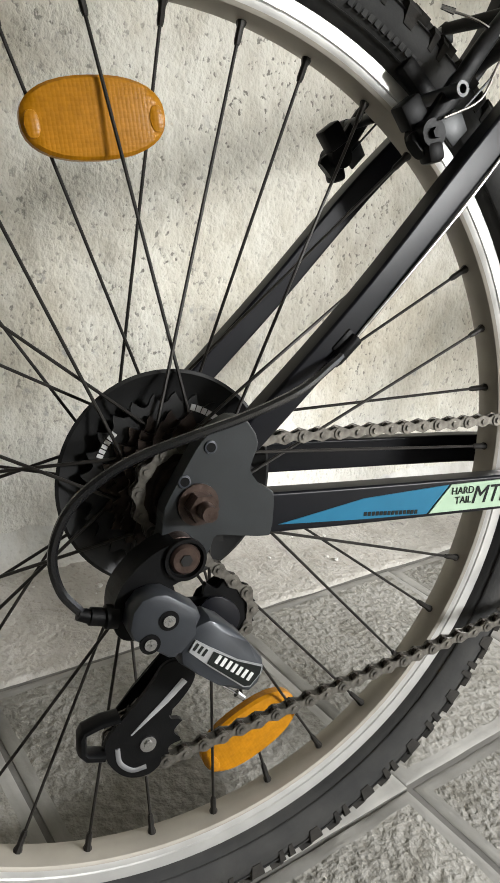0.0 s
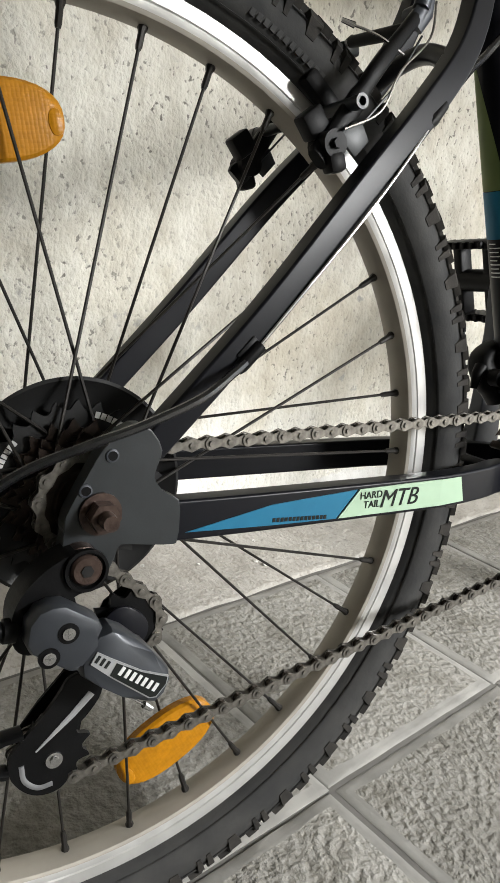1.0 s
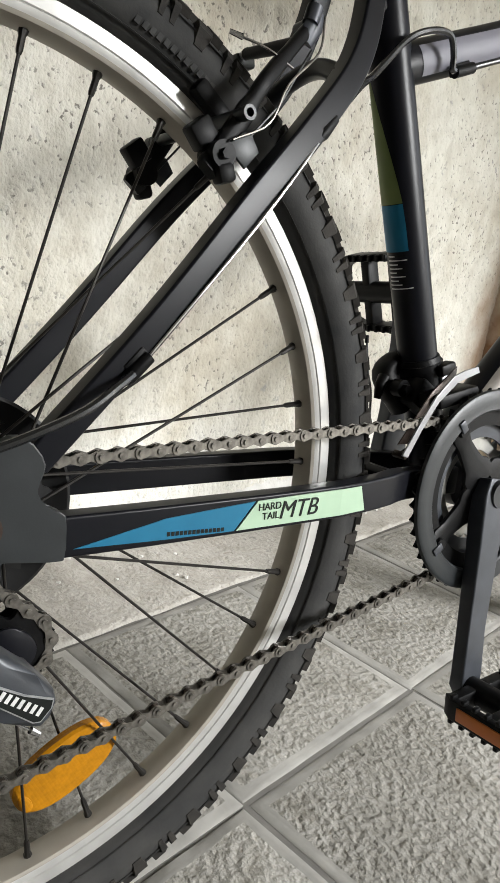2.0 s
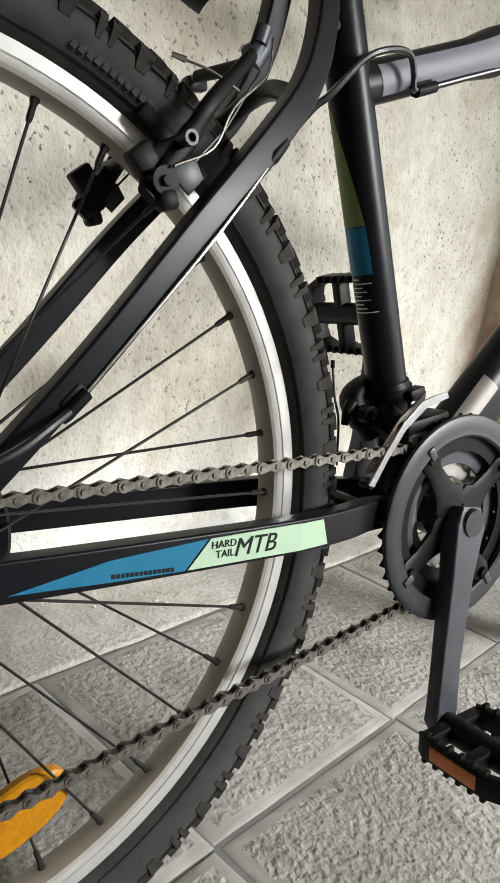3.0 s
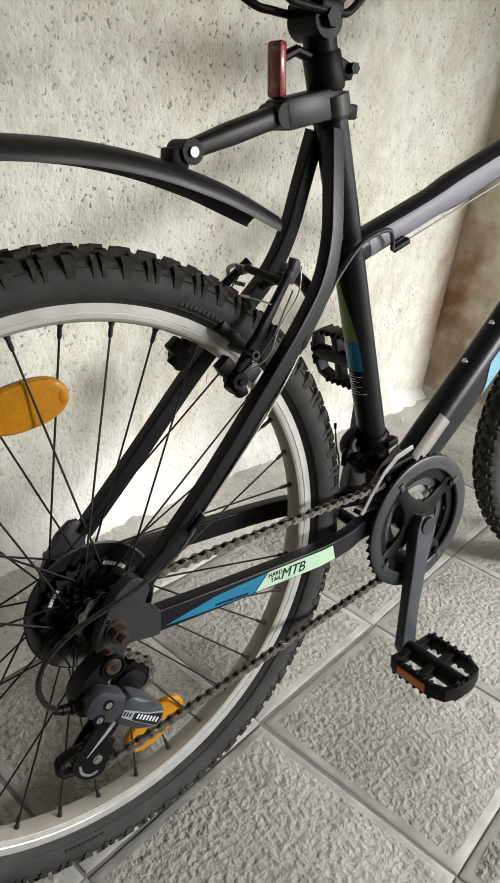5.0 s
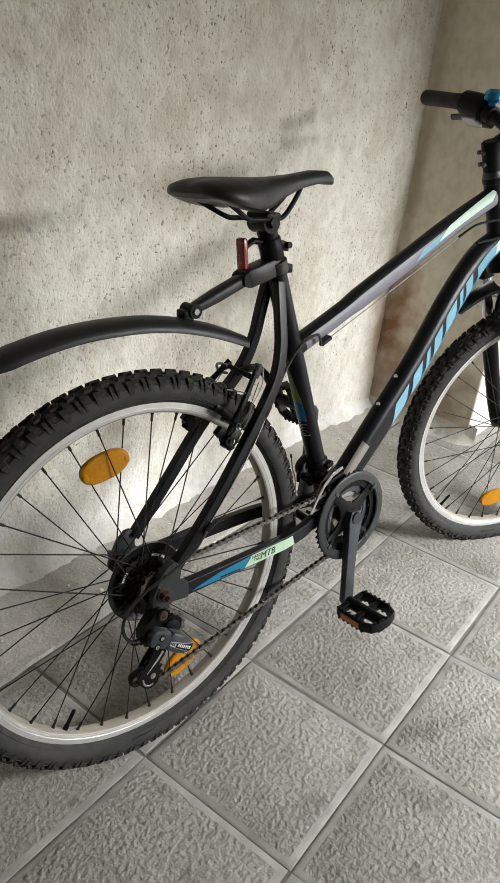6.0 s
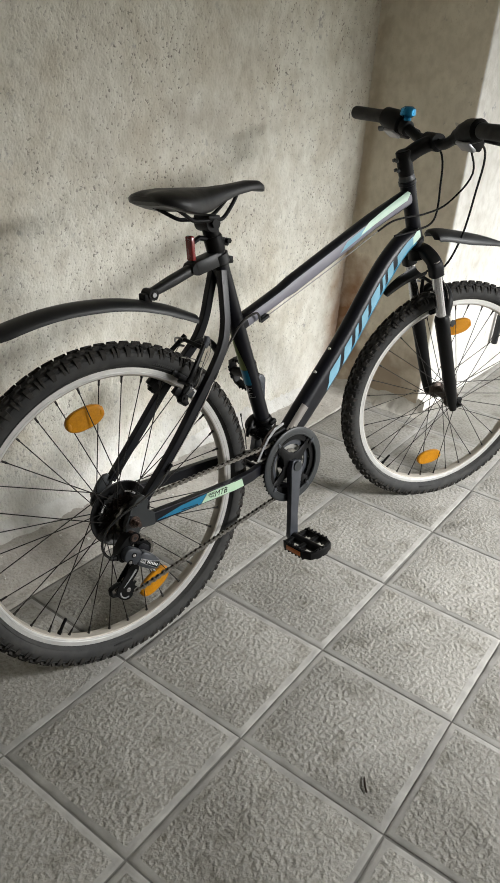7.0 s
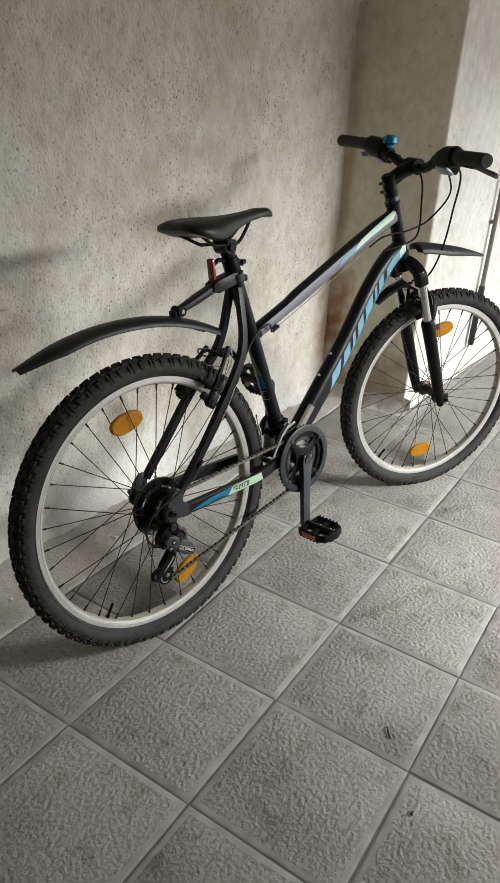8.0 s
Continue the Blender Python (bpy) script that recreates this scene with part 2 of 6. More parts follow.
def tile_material():
    m = bpy.data.materials.new("stippled_cement_tile")
    m.use_nodes = True
    nt = m.node_tree
    b = nt.nodes["Principled BSDF"]
    b.inputs["Roughness"].default_value = 0.82
    b.inputs["Specular IOR Level"].default_value = 0.3
    geo = nt.nodes.new("ShaderNodeNewGeometry")
    inf = nt.nodes.new("ShaderNodeObjectInfo")
    big = nt.nodes.new("ShaderNodeTexNoise")
    big.inputs["Scale"].default_value, big.inputs["Detail"].default_value = 5, 7
    fine = nt.nodes.new("ShaderNodeTexNoise")
    fine.inputs["Scale"].default_value, fine.inputs["Detail"].default_value = 110, 3
    for n in (big, fine):
        nt.links.new(geo.outputs["Position"], n.inputs["Vector"])
    r1 = nt.nodes.new("ShaderNodeValToRGB")
    r1.color_ramp.elements[0].position, r1.color_ramp.elements[1].position = 0.3, 0.68
    r1.color_ramp.elements[0].color, r1.color_ramp.elements[1].color = (0.245, 0.236, 0.212, 1), (0.335, 0.325, 0.298, 1)
    nt.links.new(big.outputs[0], r1.inputs[0])
    r2 = nt.nodes.new("ShaderNodeValToRGB")
    r2.color_ramp.elements[0].position, r2.color_ramp.elements[1].position = 0.34, 0.56
    r2.color_ramp.elements[0].color, r2.color_ramp.elements[1].color = (0.80, 0.79, 0.775, 1), (1, 1, 1, 1)
    nt.links.new(fine.outputs[0], r2.inputs[0])
    mul = nt.nodes.new("ShaderNodeMix")
    mul.data_type, mul.blend_type = "RGBA", "MULTIPLY"
    mul.inputs["Factor"].default_value = 1
    nt.links.new(r1.outputs[0], mul.inputs["A"])
    nt.links.new(r2.outputs[0], mul.inputs["B"])
    dirt = nt.nodes.new("ShaderNodeTexNoise")
    dirt.inputs["Scale"].default_value, dirt.inputs["Detail"].default_value = 15, 10
    nt.links.new(geo.outputs["Position"], dirt.inputs["Vector"])
    r4 = nt.nodes.new("ShaderNodeValToRGB")
    r4.color_ramp.elements[0].position, r4.color_ramp.elements[1].position = 0.27, 0.45
    r4.color_ramp.elements[0].color, r4.color_ramp.elements[1].color = (0.66, 0.645, 0.61, 1), (1, 1, 1, 1)
    nt.links.new(dirt.outputs[0], r4.inputs[0])
    soil = nt.nodes.new("ShaderNodeMix")
    soil.data_type, soil.blend_type = "RGBA", "MULTIPLY"
    soil.inputs["Factor"].default_value = 1
    nt.links.new(mul.outputs["Result"], soil.inputs["A"])
    nt.links.new(r4.outputs[0], soil.inputs["B"])
    mul = soil
    hs = nt.nodes.new("ShaderNodeHueSaturation")
    mr = nt.nodes.new("ShaderNodeMapRange")
    mr.inputs["To Min"].default_value, mr.inputs["To Max"].default_value = 0.9, 1.08
    nt.links.new(inf.outputs["Random"], mr.inputs["Value"])
    nt.links.new(mr.outputs[0], hs.inputs["Value"])
    nt.links.new(mul.outputs["Result"], hs.inputs["Color"])
    nt.links.new(hs.outputs[0], b.inputs["Base Color"])
    bp = nt.nodes.new("ShaderNodeBump")
    bp.inputs["Strength"].default_value, bp.inputs["Distance"].default_value = 0.92, 0.0060
    nt.links.new(fine.outputs[0], bp.inputs["Height"])
    nt.links.new(bp.outputs[0], b.inputs["Normal"])
    return m


TILE = tile_material()
GROUT = material("grey_grout", (0.17, 0.163, 0.15), 0.95, 0.0, 0.4, 30, 0.5, 300)
BORDER = material("smooth_tile_border", (0.36, 0.35, 0.325), 0.88, 0.0, 0.45, 22, 0.9, 120)


# ---- mesh helpers ----
def part(name, bm, mat, parent=None, label="", smooth=True):
    me = bpy.data.meshes.new(name)
    bmesh.ops.recalc_face_normals(bm, faces=bm.faces)
    bm.to_mesh(me)
    bm.free()
    for p in me.polygons:
        p.use_smooth = smooth
    if smooth:
        me.set_sharp_from_angle(angle=radians(38))
    for m in (mat if isinstance(mat, (list, tuple)) else [mat]):
        me.materials.append(m)
    ob = new(name, me)
    ob.parent = parent
    return tagged(ob, label)


def share(name, ob, parent, m):
    """Another object on the mesh of ob, at the pose m."""
    o = new(name, ob.data)
    o.parent = parent
    o.matrix_basis = m
    return o


def tube(bm, pts, ru, rv=None, sides=12, ref=(0, 1, 0), square=0.0, cap=True):
    """Sweeps an oval along points; ru is the half width along ref, rv the other. Radii may be lists. square 0 to 1 makes it boxier."""
    pts = [Vector(p) for p in pts]
    n = len(pts)
    rv = ru if rv is None else rv
    ru = ru if isinstance(ru, (list, tuple)) else [ru] * n
    rv = rv if isinstance(rv, (list, tuple)) else [rv] * n
    ref = Vector(ref)
    rings = []
    for i, p in enumerate(pts):
        d = (pts[min(i + 1, n - 1)] - pts[max(i - 1, 0)]).normalized()
        u = ref - d * ref.dot(d)
        if u.length < 1e-4:
            u = Vector((0, 0, 1)) - d * d.z
        u.normalize()
        v = d.cross(u)
        ring = []
        for k in range(sides):
            a = 2 * math.pi * (k + 0.5) / sides
            c, s = math.cos(a), math.sin(a)
            e = 1 - 0.6 * square
            c, s = math.copysign(abs(c) ** e, c), math.copysign(abs(s) ** e, s)
            if square >= 1:
                q, f = divmod(k, sides // 4)
                a = math.pi / 2 * (q + f / (sides // 4 - 1))
                w = 0.26 * min(ru[i], rv[i])
                sx, sz = (1, -1, -1, 1)[q], (1, 1, -1, -1)[q]
                c, s = (sx * (ru[i] - w) + w * math.cos(a)) / ru[i], (sz * (rv[i] - w) + w * math.sin(a)) / rv[i]
            ring.append(bm.verts.new(p + u * ru[i] * c + v * rv[i] * s))
        rings.append(ring)
    for a, b in zip(rings, rings[1:]):
        for k in range(sides):
            bm.faces.new((a[k], a[(k + 1) % sides], b[(k + 1) % sides], b[k]))
    if cap:
        bm.faces.new(rings[0])
        bm.faces.new(rings[-1])
    return bm


def curve(points, steps=6):
    """A smooth line through points."""
    p = [Vector(q) for q in points]
    p = [p[0] * 2 - p[1]] + p + [p[-1] * 2 - p[-2]]
    out = []
    for i in range(1, len(p) - 2):
        for s in range(steps):
            t = s / steps
            a, b, c, d = p[i - 1], p[i], p[i + 1], p[i + 2]
            out.append(0.5 * (2 * b + (c - a) * t + (2 * a - 5 * b + 4 * c - d) * t * t + (3 * b - a - 3 * c + d) * t ** 3))
    return out + [p[-2]]


def lathe(bm, profile, sides=48, closed=True):
    """Turns a profile of (radius, y) round the y axis."""
    rings = []
    for r, y in profile:
        rings.append([bm.verts.new((r * math.cos(2 * math.pi * k / sides), y, r * math.sin(2 * math.pi * k / sides))) for k in range(sides)])
    pairs = list(zip(rings, rings[1:])) + ([(rings[-1], rings[0])] if closed else [])
    for a, b in pairs:
        for k in range(sides):
            bm.faces.new((a[k], a[(k + 1) % sides], b[(k + 1) % sides], b[k]))
    return bm


def disc(bm, c, axis, r, h, sides=20, r2=None):
    """A capped cylinder or cone from c along axis by h."""
    c, axis = Vector(c), Vector(axis).normalized()
    other = (0, 0, 1) if abs(axis.z) < 0.9 else (1, 0, 0)
    return tube(bm, [c, c + axis * h], [r, r if r2 is None else r2], sides=sides, ref=other)


def block(bm, c, size, m=None, bevel=0.0):
    """A box of a size about c, turned by m, with bevelled edges."""
    mat = Matrix.Translation(c) @ (m or Matrix()) @ Matrix.Diagonal((*size, 1))
    got = bmesh.ops.create_cube(bm, size=1, matrix=mat)
    if bevel:
        edges = list({e for v in got["verts"] for e in v.link_edges})
        bmesh.ops.bevel(bm, geom=edges, offset=bevel, segments=2, affect="EDGES", profile=0.5)
    return bm


def plate(bm, outline, y0, y1, bevel=0.0):
    """An outline of (x, z) made thick from y0 to y1."""
    a = [bm.verts.new((x, y0, z)) for x, z in outline]
    b = [bm.verts.new((x, y1, z)) for x, z in outline]
    n = len(a)
    f0, f1 = bm.faces.new(a), bm.faces.new(list(reversed(b)))
    for k in range(n):
        bm.faces.new((a[k], b[k], b[(k + 1) % n], a[(k + 1) % n]))
    if bevel:
        bmesh.ops.bevel(bm, geom=list(f0.edges) + list(f1.edges), offset=bevel, segments=2, affect="EDGES", profile=0.5)
    return bm


def rounded(outline, turns=2):
    """Cuts the corners of an outline, again and again."""
    for _ in range(turns):
        out = []
        for (x0, z0), (x1, z1) in zip(outline, outline[1:] + outline[:1]):
            out += [(0.75 * x0 + 0.25 * x1, 0.75 * z0 + 0.25 * z1), (0.25 * x0 + 0.75 * x1, 0.25 * z0 + 0.75 * z1)]
        outline = out
    return outline


def oval(cx, cz, rx, rz, tilt=0.0, n=28, power=2.0):
    out = []
    for k in range(n):
        a = 2 * math.pi * k / n
        c, s = math.cos(a), math.sin(a)
        c, s = math.copysign(abs(c) ** (2 / power), c) * rx, math.copysign(abs(s) ** (2 / power), s) * rz
        t = radians(tilt)
        out.append((cx + c * math.cos(t) - s * math.sin(t), cz + c * math.sin(t) + s * math.cos(t)))
    return out


def text_part(name, words, size, m, mat, parent, depth=0.0002, shear=0.0):
    """Lettering in the built-in font as a mesh."""
    cu = bpy.data.curves.new(name, "FONT")
    cu.body, cu.size, cu.extrude, cu.shear, cu.align_x, cu.align_y = words, size, depth, shear, "CENTER", "CENTER"
    tmp = new(name, cu)
    bpy.context.view_layer.update()
    me = bpy.data.meshes.new_from_object(tmp.evaluated_get(bpy.context.evaluated_depsgraph_get()))
    bpy.data.objects.remove(tmp)
    me.materials.clear()
    me.materials.append(mat)
    ob = new(name, me)
    ob.parent = parent
    ob.matrix_basis = m
    return ob


def side_text(x, y, z, tilt=0.0):
    """A pose for lettering that faces -y, turned by tilt in its plane."""
    return pose(x, y, z, 90, 0, 0) @ pose(0, 0, 0, 0, 0, tilt)


# ---- the setting ----
SLOPE = math.atan(0.172)
ALONG = Vector((math.cos(SLOPE), math.sin(SLOPE), 0))
OUT = Vector((math.sin(SLOPE), -math.cos(SLOPE), 0))
CORNER = Vector((1.452, 0.727, 0))
EDGE = CORNER + OUT * 0.392


def lattice(u, v, cell, seed):
    """Smooth value noise on arrays."""
    rng = np.random.RandomState(seed)
    g = rng.rand(512, 512)
    a, b = u / cell + 200, v / cell + 200
    i, j = np.floor(a).astype(int), np.floor(b).astype(int)
    f, h = a - i, b - j
    f, h = f * f * (3 - 2 * f), h * h * (3 - 2 * h)
    i, j, i1, j1 = i % 512, j % 512, (i + 1) % 512, (j + 1) % 512
    return (g[i, j] * (1 - f) + g[i1, j] * f) * (1 - h) + (g[i, j1] * (1 - f) + g[i1, j1] * f) * h


def sheet(name, us, vs, place, mat, label, category=""):
    """A fine sheet of faces over two lists of steps; place gives the points of the arrays."""
    U, V = np.meshgrid(np.array(us), np.array(vs), indexing="ij")
    pts = place(U, V).reshape(-1, 3)
    nu, nv = len(us), len(vs)
    k = np.arange(nu * nv).reshape(nu, nv)
    faces = np.stack([k[:-1, :-1], k[1:, :-1], k[1:, 1:], k[:-1, 1:]], -1).reshape(-1, 4)
    me = bpy.data.meshes.new(name)
    me.from_pydata(pts.tolist(), [], faces.tolist())
    for p in me.polygons:
        p.use_smooth = True
    me.materials.append(mat)
    return tagged(new(name, me), label, category, kind="structure")


def stucco_relief(u, v):
    h = (lattice(u, v, 0.030, 1) - 0.5) * 0.0030 + (lattice(u, v, 0.013, 2) - 0.5) * 0.0027
    pits = np.clip(0.27 - lattice(u * 1.1, v * 0.85, 0.013, 3), 0, 1) * 0.012 * np.clip((lattice(u, v, 0.16, 5) - 0.25) * 2.2, 0, 1)
    wave = (lattice(u, v, 0.42, 4) - 0.5) * 0.009
    return h - pits + wave


def wall_place(u, v):
    d = stucco_relief(u, v)
    return np.stack([CORNER.x + ALONG.x * u + OUT.x * d, CORNER.y + ALONG.y * u + OUT.y * d, v], -1)


us = sorted(set([round(-4.2 + 0.06 * i, 4) for i in range(38)] + [round(-1.95 + 0.0065 * i, 4) for i in range(301)]))
us = [u for u in us if u <= 0.0] + [0.03]
vs = [round(-0.02 + 0.0065 * i, 4) for i in range(216)] + [round(1.41 + 0.06 * i, 3) for i in range(24)]
wall_main = sheet("wall_north", us, vs, wall_place, STUCCO, "rough cream stucco wall with pits, faint stains and painted shadow smudges")
# its thickness behind
bm = bmesh.new()
block(bm, (CORNER - ALONG * 2.085 - OUT * 0.13 + Vector((0, 0, 1.375))), (4.23, 0.2, 2.79), Matrix.Rotation(SLOPE, 4, "Z"))
tagged(part("wall_north_core", bm, STUCCO, smooth=False), "masonry core of the stucco wall", kind="structure")


def fillet_place(u, v):
    w = 0.072 + (lattice(u, u * 0, 0.16, 7) - 0.5) * 0.03 + (lattice(u, u * 0, 0.03, 8) - 0.5) * 0.005
    hgt = 0.056 + (lattice(u, u * 0, 0.18, 9) - 0.5) * 0.030
    a = v * math.pi / 2
    d = w * (1 - np.sin(a)) ** 0.9 + (lattice(u, v, 0.02, 10) - 0.5) * 0.004 * np.sin(2 * a) - 0.004 * np.sin(a)
    z = hgt * (1 - np.cos(a)) + (lattice(u, v * 0.1, 0.018, 11) - 0.5) * 0.004 * np.sin(2 * a) - 0.004 * (1 - np.sin(a))
    return np.stack([CORNER.x + ALONG.x * u + OUT.x * d, CORNER.y + ALONG.y * u + OUT.y * d, z], -1)


sheet("trim_cement_fillet", [round(-3.6 + 0.012 * i, 3) for i in range(301)], [i / 10 for i in range(11)], fillet_place, FOOT_PALE,
      "cement fillet along the foot of the wall, paled like a light streak")

# floor: grout bed under the tiles, and a trowelled cement margin between the last joint and the wall
GRID, PITCH, T0 = 12.73, 0.3034, Vector((0.3394, -0.3037, 0))
gx, gy = Vector((math.cos(radians(GRID)), math.sin(radians(GRID)), 0)), Vector((-math.sin(radians(GRID)), math.cos(radians(GRID)), 0))


def margin_place(u, v):
    reach = ((CORNER - T0).dot(gy) + ALONG.dot(gy) * u - 2 * PITCH - 0.003) / -OUT.dot(gy)
    d = v * (reach + (lattice(u, u * 0, 0.05, 31) - 0.5) * 0.004 * (v > 0.9))
    z = 0.0005 + 0.012 * (1 - v) ** 2 + (lattice(u, d, 0.035, 32) - 0.5) * 0.004 + (lattice(u, d, 0.012, 33) - 0.5) * 0.0030
    z = np.where(v > 0.985, -0.004, z)
    return np.stack([CORNER.x + ALONG.x * u + OUT.x * d, CORNER.y + ALONG.y * u + OUT.y * d, z], -1)


sheet("floor_margin", [round(-3.6 + 0.009 * i, 3) for i in range(402)], [i / 24 for i in range(24)] + [0.98, 1.0], margin_place, MARGIN,
      "plain trowelled cement margin between the tiles and the wall", "floor")

# the pillar: a shaded side face and a whitewashed front
bm = bmesh.new()
q = [CORNER + OUT * -0.05, EDGE, EDGE + ALONG * 2.0, CORNER + ALONG * 2.0 + OUT * -0.05]
lo = [bm.verts.new(p) for p in q]
hi = [bm.verts.new(p + Vector((0, 0, 2.75))) for p in q]
bm.faces.new(lo)
bm.faces.new(hi)
for k in range(4):
    bm.faces.new((lo[k], lo[(k + 1) % 4], hi[(k + 1) % 4], hi[k]))
bm.edges.ensure_lookup_table()
bmesh.ops.bevel(bm, geom=[e for e in bm.edges if abs(e.verts[0].co.z - e.verts[1].co.z) > 1], offset=0.008, segments=3, affect="EDGES", profile=0.5)
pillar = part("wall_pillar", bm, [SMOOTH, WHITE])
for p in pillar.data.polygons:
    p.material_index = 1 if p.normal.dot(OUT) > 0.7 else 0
tagged(pillar, "smooth plaster pier, beige side and whitewashed front", "wall", kind="structure")



def pier_foot_place(u, v):
    w = 0.050 + (lattice(u, u * 0, 0.09, 17) - 0.5) * 0.04 + (lattice(u, u * 0, 0.02, 18) - 0.5) * 0.016
    w = w * np.clip((0.425 - u) / 0.05, 0.05, 1)
    hgt = 0.066 + (lattice(u, u * 0, 0.12, 19) - 0.5) * 0.03
    a = v * math.pi / 2
    d = w * (1 - np.sin(a)) ** 0.8 + (lattice(u, v, 0.02, 20) - 0.5) * 0.006 * np.sin(2 * a) - 0.003 * np.sin(a)
    z = hgt * (1 - np.cos(a)) + (lattice(u, v * 0.1, 0.018, 21) - 0.5) * 0.006 * np.sin(2 * a) - 0.004 * (1 - np.sin(a))
    return np.stack([CORNER.x + OUT.x * u - ALONG.x * d, CORNER.y + OUT.y * u - ALONG.y * d, z], -1)


sheet("trim_pier_fillet", [round(0.006 * i, 3) for i in range(71)], [i / 10 for i in range(11)], pier_foot_place, CEMENT,
      "ragged cement fillet along the foot of the pier")

bm = bmesh.new()
block(bm, (0.5, -0.9, -0.0535), (7.0, 4.6, 0.1))
floor = tagged(part("floor", bm, GROUT, smooth=False), "pale grey grouted floor of rough cement tiles", "floor", kind="structure")

# unseen room added behind the camera for its light: plain walls, a doorway, a ceiling
bm = bmesh.new()
block(bm, (-2.75, -1.2, 1.35), (0.2, 4.0, 2.8))
tagged(part("wall_west_unseen", bm, WHITE, smooth=False), "unseen plaster wall added to bounce light", kind="structure")
# unseen blocker: lintel dims the upper wall, jamb the near floor
bm = bmesh.new()
block(bm, (-0.76, -2.12, 1.35), (4.18, 0.2, 2.8))
block(bm, (3.45, -2.12, 1.35), (0.4, 0.2, 2.8))
block(bm, (2.29, -2.12, 2.255), (1.92, 0.2, 0.99))
tagged(part("wall_south_unseen", bm, WHITE, smooth=False), "unseen plaster wall, its wide opening added to shape the light", kind="structure")
bm = bmesh.new()
block(bm, (3.55, -2.5, 1.35), (0.2, 1.1, 2.8))
block(bm, (3.55, 0.65, 1.35), (0.2, 0.9, 2.8))
block(bm, (3.55, -0.85, 2.5), (0.2, 2.3, 0.5))
tagged(part("wall_east_unseen", bm, WHITE, smooth=False), "unseen plaster wall added with a wide doorway for light", kind="structure")
bm = bmesh.new()
block(bm, (0.4, -0.46, 2.85), (6.6, 3.52, 0.2))
tagged(part("ceiling", bm, WHITE, smooth=False), "unseen plaster ceiling added to close the room", kind="structure")

# ---- the bicycle ----
LEAN_DEG, AXLE = 7.67, 0.3303
bike = tagged(new("bicycle"), "black hardtail mountain bicycle with blue and green decals beside a wall", "bicycle")
bike.matrix_world = pose(0, 0, AXLE, -LEAN_DEG, 0, 0)
BB = Vector((0.436, 0, -0.0155))
HEAD_AXIS, HEAD_FOOT, STEER = Vector((-0.334, 0, 0.9426)), Vector((1.082, 0, -0.025)), -20.0
SWING = Matrix.Translation(HEAD_FOOT) @ Matrix.Rotation(radians(STEER), 4, HEAD_AXIS) @ Matrix.Translation(-HEAD_FOOT)


def steer(z):
    """The point of the steering axis at a height."""
    return HEAD_FOOT + HEAD_AXIS * ((z - HEAD_FOOT.z) / HEAD_AXIS.z)


